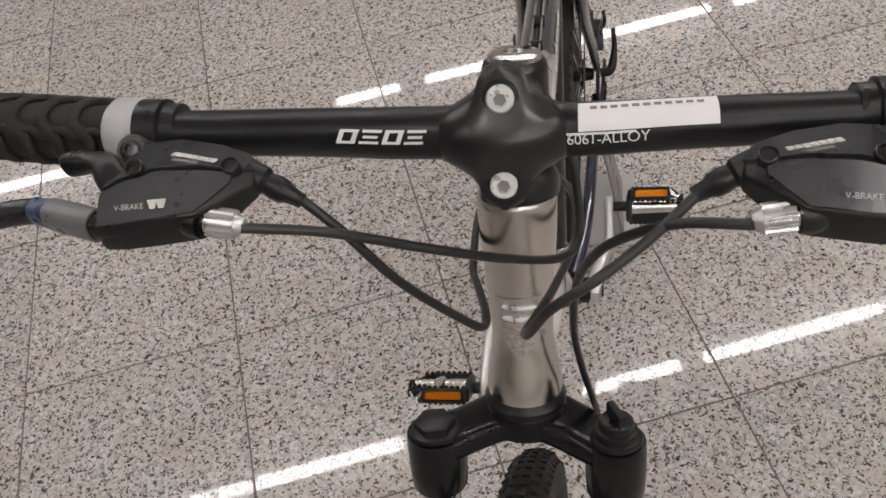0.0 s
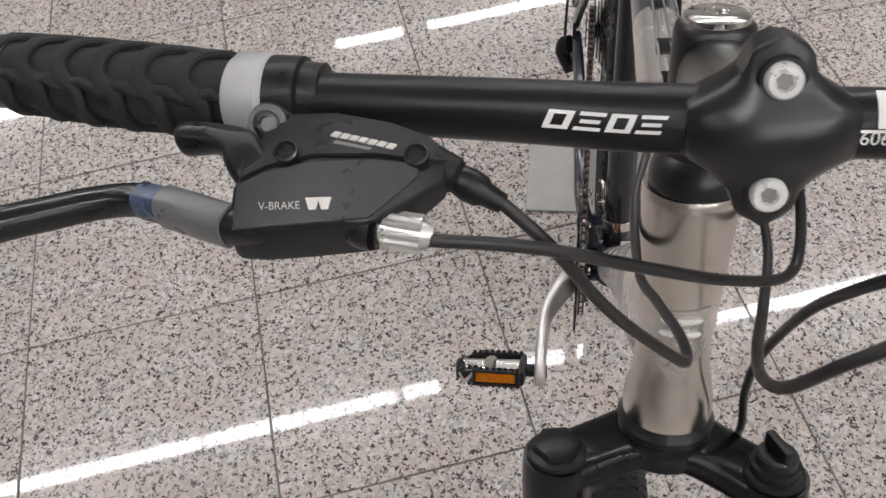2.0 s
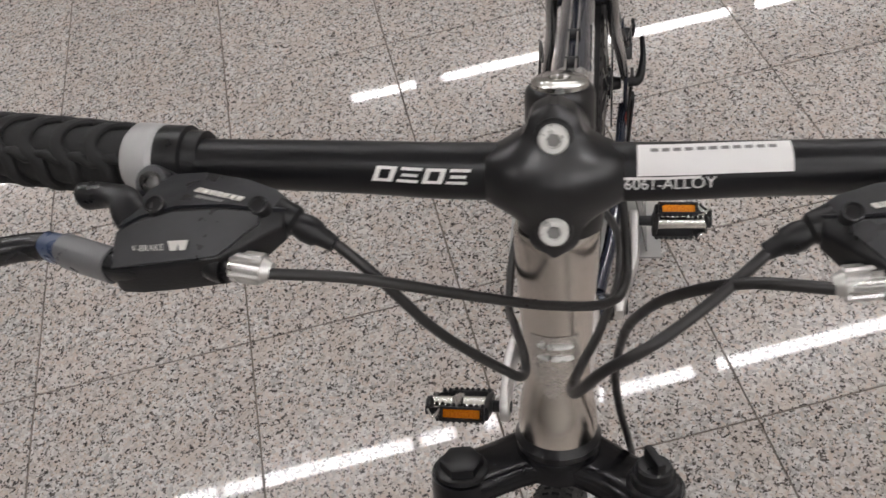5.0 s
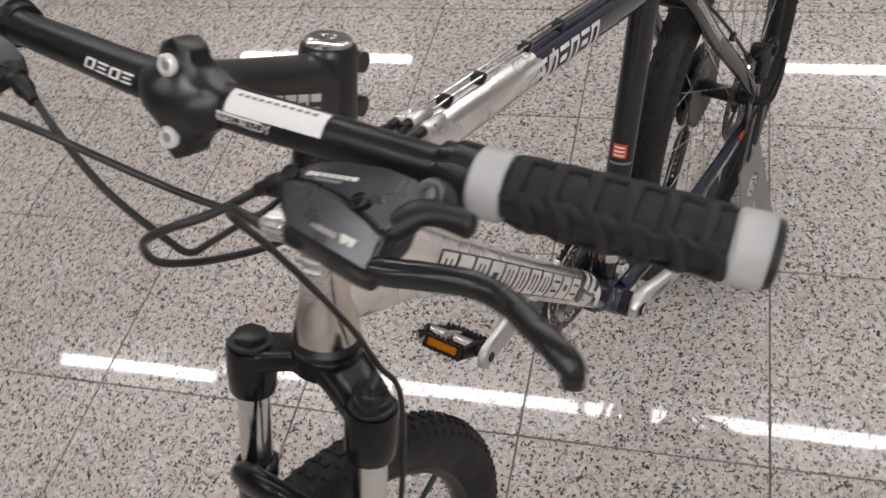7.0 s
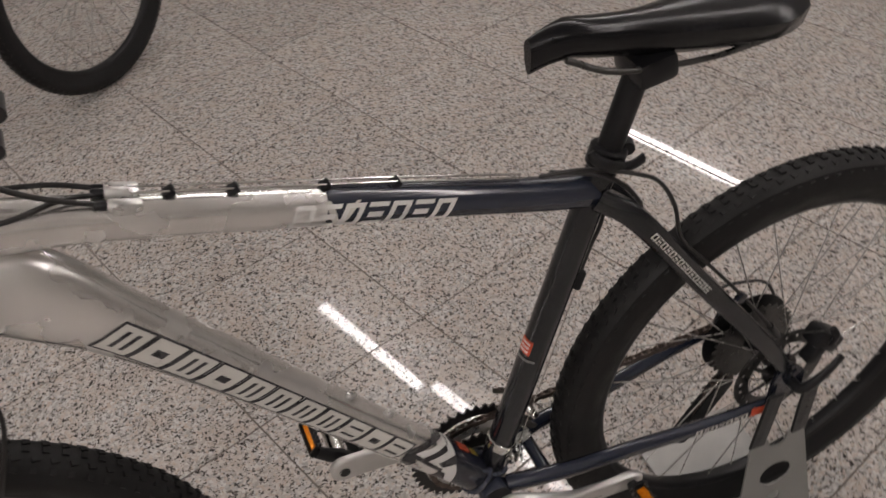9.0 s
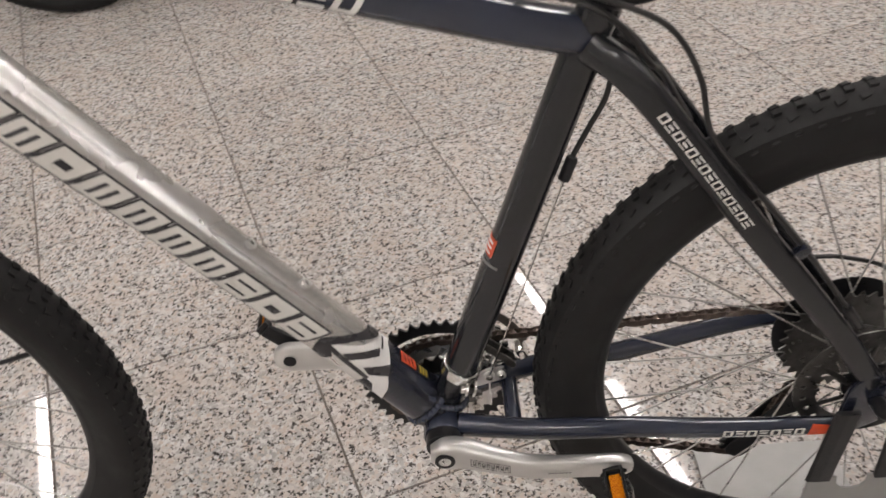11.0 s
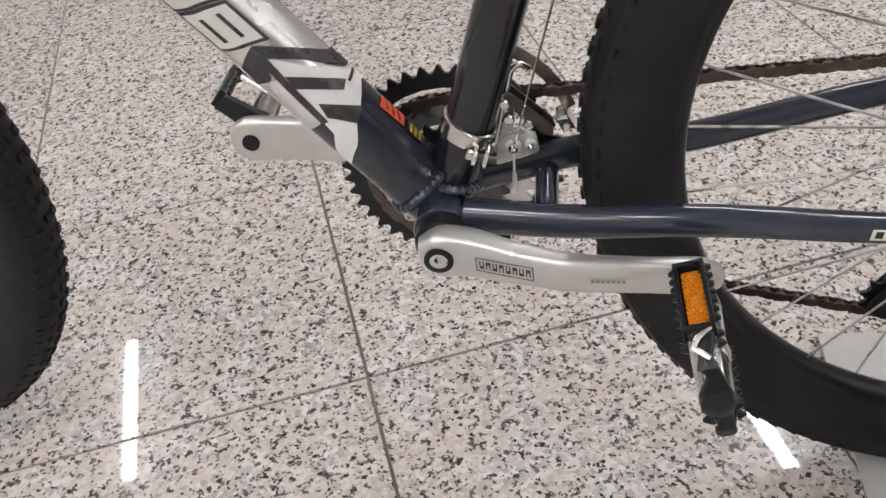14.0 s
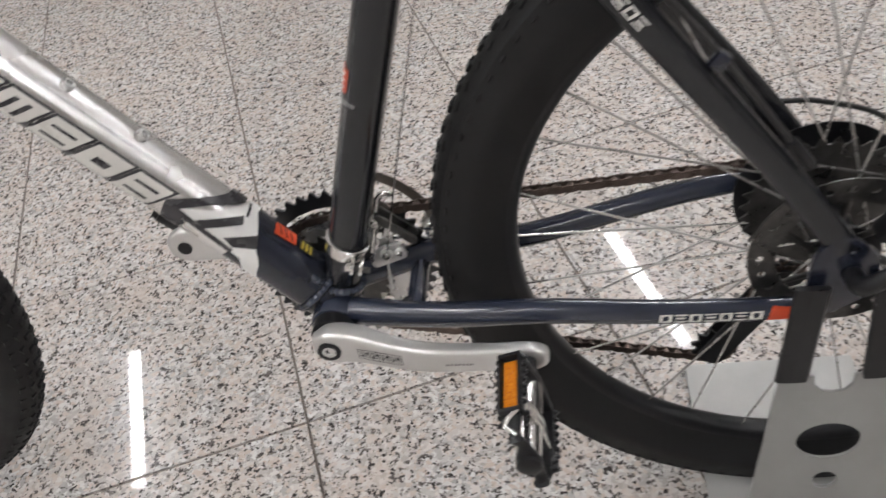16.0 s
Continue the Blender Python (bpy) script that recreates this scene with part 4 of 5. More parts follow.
    part("side_plate", tube([(-0.037, sg * -0.030, 0), (0.0, sg * -0.030, 0.001), (0.037, sg * -0.030, 0)], [(0.004, 0.009), (0.006, 0.012), (0.004, 0.009)], 12, power=3), PLASTIC, ob)
    part("side_plate", soft_tube([(-0.029, sg * 0.0455, 0), (-0.017, sg * 0.0435, 0.002), (0.0, sg * 0.0455, 0.0), (0.017, sg * 0.0435, 0.002), (0.029, sg * 0.0455, 0)], [(0.0022, 0.0060), (0.0026, 0.0050), (0.005, 0.0105), (0.0026, 0.0050), (0.0022, 0.0060)], 5, 14, power=2.6), PLASTIC, ob)
    for x in (-1, 1):
        bm = bmesh.new()
        box(bm, (0.004, 0.058, 0.019), pose(x * 0.0350, 0, 0), 0.001)
        for z in (-1, 1):
            box(bm, (0.010, 0.058, 0.0028), pose(x * 0.0383, 0, z * 0.0082), 0.0008)
            box(bm, (0.010, 0.0030, 0.019), pose(x * 0.0383, z * 0.0272, 0), 0.0008)
        sweep(bm, [(x * 0.037, sg * 0.026, 0.000), (x * 0.034, sg * 0.038, 0.001), (x * 0.031, sg * 0.042, 0.0), (x * 0.027, sg * 0.047, 0)], [(0.003, 0.0085), (0.003, 0.0050), (0.003, 0.0040), (0.004, 0.0065)], 12, side=(1, 0, 0), power=3)
        for k in range(9):
            for z in (-1, 1):
                bmesh.ops.create_cone(bm, cap_ends=True, segments=6, radius1=0.0040, radius2=0.0014, depth=0.005, matrix=pose(x * (0.037 if k < 7 else 0.032), sg * (-0.026 + 0.0074 * k), z * 0.0105, 0 if z > 0 else 180))
        part("toothed_cage", bm, PLASTIC, ob)
        bm = bmesh.new()
        box(bm, (0.004, 0.047, 0.0108), pose(x * 0.0376, sg * 0.001, 0), 0.0006)
        for i in range(20):
            for j in range(5):
                y, z, h = sg * (-0.0215 + 0.0045 * (i + 0.5) / 2 + 0.001), -0.0048 + 0.0024 * (j + 0.5 * (i % 2)), 0.00112
                ring = [bm.verts.new((x * 0.0397, y + a, z + c)) for a, c in ((h * 2, 0), (0, h), (-h * 2, 0), (0, -h))]
                top = bm.verts.new((x * 0.0404, y, z))
                for k in range(4):
                    bm.faces.new((ring[k], ring[(k + 1) % 4], top))
        part("reflector", bm, AMBER, ob, "amber prismatic reflector", smooth=False)
        bm = bmesh.new()
        sweep(bm, [(x * 0.0405, sg * 0.0275, 0.006), (x * 0.0400, sg * 0.0335, -0.002), (x * 0.0385, sg * 0.0395, -0.005), (x * 0.034, sg * 0.0455, 0.003)], [(0.0013, 0.0020), (0.0014, 0.0028), (0.0014, 0.0022), (0.0013, 0.0018)], 10, side=(1, 0, 0))
        part("bright_clip", bm, CHROME, ob, "bright steel cage clip")
    part("chrome_bar", tube([(-0.033, sg * 0.010, 0.006), (0, sg * 0.010, 0.010), (0.033, sg * 0.010, 0.006)], [(0.005, 0.002), (0.008, 0.003), (0.005, 0.002)], 12), CHROME, ob)
    part("spindle_sleeve", tube([(0, -sg * 0.026, 0), (0, sg * 0.044, 0)], [0.0125, 0.0105], 18), CHROME, ob, "bright spindle sleeve")
    part("end_cap", turned([(0, 0.0105), (0.005, 0.010), (0.007, 0.007), (0.007, 0)], (0, sg * 0.046, 0), (0, sg, 0), 20), PLASTIC, ob)
    return ob


pedal(left_axle, 1, Matrix.Rotation(radians(-75), 4, (0, 1, 0)))
pedal(right_axle, -1, Matrix.Rotation(radians(-42), 4, (0, 1, 0)), 0.0515)


def chain():
    """Links along the loop over the middle ring, a rear sprocket and the derailleur wheels."""
    y_f, y_r = -0.043, -0.040
    rf, rr = 32 * 0.0127 / 6.283, 17 * 0.0127 / 6.283
    up, lo = REAR + V(0.022, 0, -0.108), REAR + V(0.079, 0, -0.192)
    pts = []
    for k in range(24):
        a = radians(-95 + 185 * k / 23)
        pts.append(BB + V(rf * math.cos(a), y_f, rf * math.sin(a) - 0.009 * max(0.0, 1 - k / 5)))
    for k in range(14):
        a = radians(92 + 150 * k / 13)
        pts.append(REAR + V(rr * math.cos(a), y_r, rr * math.sin(a)))
    for k in range(6):
        a = radians(150 - 150 * k / 5)
        pts.append(up + V(0.018 * math.cos(a), y_r, 0.018 * math.sin(a)))
    for k in range(6):
        a = radians(150 + 120 * k / 5)
        pts.append(lo + V(0.018 * math.cos(a), y_r, 0.018 * math.sin(a)))
    loop = pts + [pts[0]]
    d = [0.0]
    for a, b in zip(loop, loop[1:]):
        d.append(d[-1] + (b - a).length)
    n = int(d[-1] / 0.0127)
    def at(s):
        s %= d[-1]
        i = max(j for j in range(len(d) - 1) if d[j] <= s)
        return loop[i].lerp(loop[i + 1], (s - d[i]) / (d[i + 1] - d[i]))
    bm = bmesh.new()
    for k in range(n):
        p, q = at(k * d[-1] / n), at((k + 1) * d[-1] / n)
        t = (q - p).normalized()
        u = t.cross(V(0, 1, 0)).normalized()
        for y in (-0.0028, 0.0028):
            yy = y * (1.25 if k % 2 else 0.85)
            slab(bm, [(-0.003, -0.0035), (0.004, -0.0042), (0.0064, -0.0030), (0.009, -0.0042), (0.0155, -0.0035), (0.0155, 0.0035), (0.009, 0.0042), (0.0064, 0.0030), (0.004, 0.0042), (-0.003, 0.0035)], -0.0005, 0.0005, basis(p + V(0, yy, 0), t, u, (0, 1, 0)))
        lathe(bm, [(-0.0035, 0.0036), (0.0035, 0.0036)], p, (0, 1, 0), 8)
    part("chain", bm, CHAIN_STEEL, bike, "brown oily roller chain", smooth=False)
    for c in (up, lo):
        gear(11, 0.020, -y_r, 0.003, 0.004, c, PLASTIC, bike, name="jockey_wheel")
    bm = bmesh.new()
    for y in (-0.047, -0.033):
        m = basis((0, y, 0), (1, 0, 0), (0, 0, 1), (0, -1, 0))
        a, b = up, lo
        t = (b - a).normalized()
        w = V(-t.z, 0, t.x) * 0.014
        slab(bm, rounded([tuple((a + w - t * 0.018).xz), tuple((b + w + t * 0.018).xz), tuple((b - w + t * 0.018).xz), tuple((a - w - t * 0.018).xz)], 0.012), -0.001, 0.001, m)
    part("derailleur_cage", bm, PLASTIC, bike, "black derailleur cage hanging below the sprockets")
    part("derailleur_body", soft_tube([tuple(REAR + V(0.0, -0.072, -0.028)), tuple(REAR + V(-0.006, -0.085, -0.045)), tuple(REAR + V(0.012, -0.07, -0.075))], [(0.010, 0.014), (0.012, 0.017), (0.010, 0.014)], 5, 14, power=3), BLACK_ALLOY, bike)


chain()

# front derailleur: clamp with a two-eared lug, arched link, anchor plate, cage
FD = BB + SD * 0.070
FX = V(SD.z, 0, -SD.x)                 # ahead of the seat tube
BAND = (SD + FX * -0.16).normalized()
fd = part("front_derailleur", turned([(-0.0065, 0.0176), (-0.0065, 0.0186), (-0.0030, 0.0190), (0.0030, 0.0190), (0.0044, 0.0204), (0.0058, 0.0204), (0.0065, 0.0194), (0.0065, 0.0176)], FD, BAND, 40, True), CHROME, bike, "bright steel front derailleur clamped on the seat tube")
for x, z, h in ((-0.0270, 0.3500, 0.013), (-0.0350, 0.3500, 0.017)):
    bm = bmesh.new()
    slab(bm, rounded([(0.012, -h / 2), (0.027, -h / 2), (0.027, h / 2), (0.012, h / 2)], 0.005), -0.0014, 0.0014, basis((x, 0, z), (0, 1, 0), SD, FX), 0.0005)
    part("clamp_ear", bm, CHROME, fd)
part("clamp_bolt", turned([(0, 0.0), (0, 0.0042), (0.0045, 0.0042), (0.005, 0.0036), (0.005, 0.0026), (0.002, 0.0026), (0.002, 0)], (-0.0260, 0.0205, 0.3500), FX, 6), CHROME, fd)
part("bolt_shank", tube([(-0.0265, 0.0205, 0.3500), (-0.0420, 0.0205, 0.3450)], 0.0026, 12), DARK_STEEL, fd)
bm = bmesh.new()
sweep(bm, smooth_path([(-0.0400, -0.006, 0.343), (-0.0450, -0.016, 0.360), (-0.0500, -0.019, 0.380), (-0.0540, -0.020, 0.3935), (-0.0600, -0.021, 0.3965), (-0.0660, -0.024, 0.392)], 5), 0.0026, 10)
part("arched_bracket", bm, CHROME, fd, "bright bent bracket")
for x, z, y in ((-0.0480, 0.372, -0.019), (-0.0640, 0.352, -0.023), (-0.0505, 0.361, -0.017)):
    part("pivot", turned([(-0.006, 0.0), (-0.006, 0.0040), (0.006, 0.0040), (0.007, 0.0030), (0.007, 0)], (x, y + 0.004, z), (0, 1, 0), 14), CHROME, fd)
bm = bmesh.new()
for y in (-0.014, -0.026):
    slab(bm, rounded([(-0.046, 0.376), (-0.052, 0.379), (-0.082, 0.349), (-0.081, 0.342), (-0.074, 0.344)], 0.004), -0.0012, 0.0012, basis((0, y, 0), (1, 0, 0), (0, 0, 1), (0, -1, 0)), 0.0004)
part("swing_link", bm, DARK_STEEL, fd)
bm = bmesh.new()
slab(bm, rounded([(-0.0345, 0.3340), (-0.0500, 0.3462), (-0.0690, 0.3484), (-0.0710, 0.3320), (-0.0390, 0.3215)], 0.003), -0.0016, 0.0016, basis((0, -0.010, 0), (1, 0, 0), (0, 0, 1), (0, -1, 0)), 0.0005)
part("anchor_plate", bm, ALLOY, fd, "bright cable anchor plate")
for x, z, r in ((-0.0525, 0.3380, 0.0060), (-0.0652, 0.3395, 0.0042)):
    part("washer", turned([(0, 0.0), (0, r), (0.0012, r), (0.0016, r * 0.9), (0.0016, 0)], (x, -0.0084, z), (0, 1, 0), 20), ZINC, fd)
    part("anchor_bolt", turned([(0.0014, r * 0.68), (0.0048, r * 0.68), (0.0056, r * 0.5), (0.0056, r * 0.34), (0.0034, r * 0.34), (0.0034, 0)], (x, -0.0084, z), (0, 1, 0), 6), CHROME, fd)
part("wire_end", tube([(-0.0525, -0.0055, 0.3340), (-0.0522, -0.002, 0.3200), (-0.0524, 0.000, 0.3185), (-0.0520, 0.001, 0.3030)], [0.0009, 0.0009, 0.0018, 0.0018], 8), ZINC, fd)
for y, r0, r1, a1 in ((-0.034, 0.094, 0.102, 128), (-0.051, 0.106, 0.116, 153)):
    n = 12
    out = []
    for k in range(n + 1):
        a = radians(108 + (a1 - 108) * k / n)
        out.append(((r1 - 0.006 * (k / n) ** 2) * math.cos(a), (r1 - 0.006 * (k / n) ** 2) * math.sin(a)))
    for k in range(n, -1, -1):
        a = radians(110 + (a1 - 110) * k / n)
        f = r0 - 0.006 * (k / n) ** 2
        out.append((f * math.cos(a), f * math.sin(a)))
    bm = bmesh.new()
    slab(bm, out, -0.0008, 0.0008, basis(BB + V(0, y, 0.0), (1, 0, 0), (0, 0, 1), (0, -1, 0)))
    part("chain_guide", bm, CAGE_STEEL, fd, "curved brownish steel cage plate", smooth=False)
bm = bmesh.new()
box(bm, (0.010, 0.019, 0.013), pose(-0.090, -0.0425, 0.339, 0, 28, 0), 0.0012)
part("cage_tail", bm, CHROME, fd)

# ---- fork, stem and bar: all turned a little to the right ----
crown = bmesh.new()
HALF = 0.0635
CROWN_F = 0.021                      # how far the legs stand before the steering axis


line, size = [], []
for k in range(33):
    y = -HALF + 2 * HALF * k / 32
    e = abs(y) / HALF
    rise = 0.0135 * (0.5 + 0.5 * math.cos(math.pi * min(1.0, e / 0.92)))
    front, back = 0.0255 + 0.0155 * e ** 2.2, -0.0250 + 0.0250 * e ** 1.6
    line.append(tuple(HEAD_LOW + FWD * ((front + back) / 2) + V(0, y, 0) + UP * (rise - 0.0245)))
    size.append(((front - back) / 2, 0.0100))
sweep(crown, line, size, 24, side=tuple(FWD), power=4.0)
lathe(crown, [(-0.018, 0.0285), (-0.004, 0.0285), (-0.0005, 0.0275), (0.0010, 0.0265)], HEAD_LOW, UP, 40)
for sg in (-1, 1):
    p = HEAD_LOW + FWD * CROWN_F + V(0, sg * HALF, 0)
    lathe(crown, [(-0.063, 0.0165), (-0.063, 0.0194), (-0.060, 0.0205), (-0.045, 0.0212), (-0.024, 0.0212), (-0.0165, 0.0205)], p, UP, 36)
fork = steered(part("fork", crown, BLACK_PAINT, bike, "black suspension fork crown with silver stanchions"))
for sg in (-1, 1):
    p = HEAD_LOW + FWD * CROWN_F + V(0, sg * HALF, 0)
    part("cap_flange", turned([(-0.0155, 0.0185), (-0.0130, 0.0180), (-0.0120, 0.0165), (-0.0120, 0.0)], p, UP, 32), BLACK_ALLOY, fork)
    cap = turned([(-0.013, 0.0150), (-0.0065, 0.0146), (-0.0055, 0.0130), (-0.0055, 0.0)], p, UP, 6 if sg < 0 else 28)
    part("top_cap", cap, BLACK_ALLOY, fork)
    if sg > 0:
        knob = part("lockout_knob", turned([(-0.006, 0.0125), (0.000, 0.0120), (0.0015, 0.0105), (0.0015, 0)], p, UP, 18), PLASTIC, fork)
        bm = bmesh.new()
        box(bm, (0.022, 0.006, 0.010), basis(p + UP * 0.0045, FWD, (0, 1, 0), UP) @ Matrix.Rotation(radians(25), 4, (0, 0, 1)), 0.002)
        part("thumb_bar", bm, PLASTIC, knob)
    part("stanchion", tube([tuple(p - UP * 0.055), tuple(p - UP * 0.22)], 0.0142, 28), CHROME, fork, "polished steel stanchion")
    lw = [(-0.145, 0.0165), (-0.147, 0.0192), (-0.160, 0.0195), (-0.165, 0.0180), (-0.30, 0.0178), (-0.40, 0.0165), (-0.455, 0.013), (-0.50, 0.010)]
    lower = part("lower_leg", turned([(h, r) for h, r in lw], p, UP, 28), BLACK_PAINT, fork, "glossy black lower leg")
    bm = bmesh.new()
    sk = Skin([tuple(p - UP * 0.20), tuple(p - UP * 0.42)], [0.0181, 0.0168], side=(0, sg, 0))
    for k in range(5):
        sk.lay(bm, [(0.012 * k, -0.012), (0.012 * k + 0.012, 0.012), (0.012 * k + 0.017, 0.012), (0.012 * k + 0.005, -0.012)])
    if sg < 0:
        part("grey_stripes", bm, GREY_INK, fork)
    else:
        bm.free()
# arch between the lower legs, in front of the wheel
top = HEAD_LOW + FWD * CROWN_F
pts = [tuple(top - UP * d + V(0, y, 0) + FWD * f) for y, d, f in ((-HALF, 0.175, 0.004), (-0.058, 0.150, 0.020), (-0.040, 0.128, 0.034), (0.0, 0.118, 0.040), (0.040, 0.128, 0.034), (0.058, 0.150, 0.020), (HALF, 0.175, 0.004))]
part("arch", soft_tube(pts, [(0.010, 0.014)] * 7, 5, 14, side=tuple(FWD), power=2.6), BLACK_PAINT, fork)
part("crown_race", turned([(-0.1445, 0.027), (-0.1365, 0.029), (-0.1325, 0.0265), (-0.1295, 0.0255)], HEAD_TOP, UP, 36), BLACK_ALLOY, fork)

# headset cover, spacers, stem column and cap
COL_TOP = 0.104
stem_o = HEAD_TOP
stem = steered(part("stem", turned([(0.020, 0.0240), (0.021, 0.0252), (0.027, 0.0256), (0.032, 0.0244), (0.037, 0.0215), (0.039, 0.0195), (0.050, 0.0195), (0.052, 0.0200), (0.100, 0.0198), (COL_TOP, 0.0190), (COL_TOP + 0.002, 0.0170)], stem_o, UP, 40), STEM_BLACK, bike, "black alloy stem with a bright top cap"), STEM_TURN)
part("top_cap", turned([(COL_TOP, 0.0165), (COL_TOP + 0.0045, 0.0160), (COL_TOP + 0.0062, 0.0135), (COL_TOP + 0.0064, 0.006), (COL_TOP + 0.0035, 0.0055), (COL_TOP + 0.0035, 0)], stem_o, UP, 36), CHROME, stem, "bright domed top cap")
BAR = V(0.5035, 0.0, 1.0613)
root = stem_o + UP * 0.073
arm_dir = (BAR - root).normalized()
arm_up = V(-arm_dir.z, 0, arm_dir.x)
arm_up = arm_up if arm_up.z > 0 else -arm_up
pts = [root + arm_dir * 0.008, root + arm_dir * 0.035, root + arm_dir * ((BAR - root).length - 0.026), BAR - arm_dir * 0.004]
part("arm", soft_tube([tuple(p) for p in pts], [(0.0175, 0.0275), (0.0168, 0.0225), (0.0185, 0.0190), (0.0230, 0.0185)], 6, 24, power=2.7), STEM_BLACK, stem)
for h in (0.058, 0.090):
    b = stem_o + UP * h - FWD * 0.021
    part("pinch_lug", tube([tuple(b + V(0, -0.014, 0)), tuple(b + V(0, 0.014, 0))], 0.0075, 14), STEM_BLACK, stem)
sk = Skin([tuple(root + arm_dir * 0.022), tuple(root + arm_dir * 0.095)], [(0.0172, 0.0235), (0.0182, 0.0200)], facing=0.0, lift=0.0008, power=2.7)
block_word(sk, stem, SILVER_INK, 0.062, 0.010, 0.001, -0.009, 4, slant=0.45, name="maker_word", seed=12)

# faceplate: a cushioned cross-shaped clamp with two bright bolts
FN = V(0.894, 0, 0.447)            # the way it faces
FU = V(-0.447, 0, 0.894)
plate = bmesh.new()
NU, NW = 18, 22
def plate_at(u, w):
    """u: -1..1 across the bike, w: -1..1 up the face."""
    t = min(1.0, max(0.0, (abs(w) - 0.30) / 0.42))
    half = 0.0112 + 0.0180 * (1 - t) ** 1.7
    if abs(w) > 0.70:
        half = 0.0112 * math.sqrt(max(0.02, 1 - ((abs(w) - 0.70) / 0.305) ** 2))
    bulge = 0.0190 + 0.0062 * math.exp(-(w / 0.40) ** 2) - 0.0020 * w * w - 0.0075 * abs(u) ** 2.5 * (1 - t) - 0.0030 * abs(u) ** 3
    return BAR + FN * bulge + FU * (w * 0.0340) + V(0, u * half, 0)
g = [[plate.verts.new(plate_at(-1 + 2 * i / NU, -1 + 2 * j / NW)) for i in range(NU + 1)] for j in range(NW + 1)]
h = [[plate.verts.new(plate_at(-1 + 2 * i / NU, -1 + 2 * j / NW) * 1.0 - FN * (0.0185 - 0.004 * abs(-1 + 2 * j / NW))) for i in range(NU + 1)] for j in range(NW + 1)]
for grid, flip in ((g, False), (h, True)):
    for j in range(NW):
        for i in range(NU):
            f = (grid[j][i], grid[j][i + 1], grid[j + 1][i + 1], grid[j + 1][i])
            plate.faces.new(f[::-1] if flip else f)
edge = [(j, 0) for j in range(NW)] + [(NW, i) for i in range(NU)] + [(j, NU) for j in range(NW, 0, -1)] + [(0, i) for i in range(NU, 0, -1)]
for (a, b), (c, d) in zip(edge, edge[1:] + edge[:1]):
    plate.faces.new((g[a][b], h[a][b], h[c][d], g[c][d]))
face = part("faceplate", plate, STEM_BLACK, stem, "rounded black clamp faceplate")
for w in (-1, 1):
    o = BAR + FN * 0.0175 + FU * (w * 0.0203)
    part("bolt", turned([(-0.004, 0.0064), (0.0042, 0.0064), (0.0054, 0.0054), (0.0054, 0.0034), (0.0042, 0.0031), (0.0042, 0)], o, FN, 24), ZINC, face, "bright socket bolt")
    # grey disc: the shade inside the socket, put in as colour
    part("socket", turned([(0.0040, 0.0030), (0.0046, 0.0030), (0.0046, 0.0)], o, FN, 6), GREY_INK, face, "hexagonal grey disc for the shade in the bolt socket")
    part("bolt_seat", turned([(-0.008, 0.0085), (0.0005, 0.0085), (0.0015, 0.0075), (0.0015, 0.006)], o, FN, 24), STEM_BLACK, face)

# the bar, with a little backsweep
BARPTS = [(BAR.x - 0.0350 * (y > 0) - 0.0375 * (y < 0) if abs(y) > 0.3 else BAR.x - (0.013 if abs(y) > 0.1 else 0.002 if abs(y) > 0.05 else 0.0), y, BAR.z - (0.0175 if abs(y) > 0.3 else 0.006 if abs(y) > 0.1 else 0.0)) for y in (-0.319, -0.20, -0.085, -0.04, 0.04, 0.085, 0.20, 0.319)]
BARRAD = [0.0111, 0.0112, 0.0121, 0.0128, 0.0128, 0.0121, 0.0112, 0.0111]
bar = steered(part("handlebar", soft_tube(BARPTS, BARRAD, 6, 32, side=(1, 0, 0)), BAR_BLACK, bike, "black alloy handlebar"), BAR_TURN)
BP = smooth_path([(*p, r) for p, r in zip(BARPTS, BARRAD)], 6)
bar_skin = Skin([tuple(q[:3]) for q in BP], [float(q[3]) for q in BP], side=(1, 0, 0), facing=0.0)
BARMID = bar_skin.d[-1] / 2
up_sign = 1 if bar_skin.at(BARMID, 0.006).z > bar_skin.at(BARMID, 0.0).z else -1


def bar_w(deg):
    """Round the bar: degrees above straight ahead, as a length."""
    return up_sign * radians(deg) * 0.0122


def bar_patch(s0, s1, a0, a1, lift=0.0):
    bm = bmesh.new()
    return bar_skin.lay(bm, [(BARMID + s0, bar_w(a0)), (BARMID + s1, bar_w(a0)), (BARMID + s1, bar_w(a1)), (BARMID + s0, bar_w(a1))], lift)


block_word(bar_skin, bar, WHITE_INK, BARMID - 0.0755, BARMID - 0.0325, bar_w(20), bar_w(50), 4, slant=0.4, name="maker_word", seed=21)
label = part("paper_label", bar_patch(0.0385, 0.1005, 38, 104, 0.0004), PAPER, bar, "white paper price label with small unreadable print")
bm = bmesh.new()
for k in range(11):
    bar_skin.lay(bm, [(BARMID + 0.044 + 0.0047 * k, bar_w(84)), (BARMID + 0.0472 + 0.0047 * k, bar_w(84)), (BARMID + 0.0472 + 0.0047 * k, bar_w(92)), (BARMID + 0.044 + 0.0047 * k, bar_w(92))], 0.0007)
part("print", bm, GREY_INK, label)
part("pale_strip", bar_patch(0.030, 0.064, 31, 36, 0.0002), WHITE_INK, bar)


def lettered(words, size, place):
    """Real letters in the built-in font as a mesh, each corner put where place(x, y) says."""
    cu = bpy.data.curves.new("letters", "FONT")
    cu.body, cu.size, cu.align_x = words, size, "CENTER"
    tmp = bpy.data.objects.new("letters", cu)
    scene.collection.objects.link(tmp)
    bpy.context.view_layer.update()
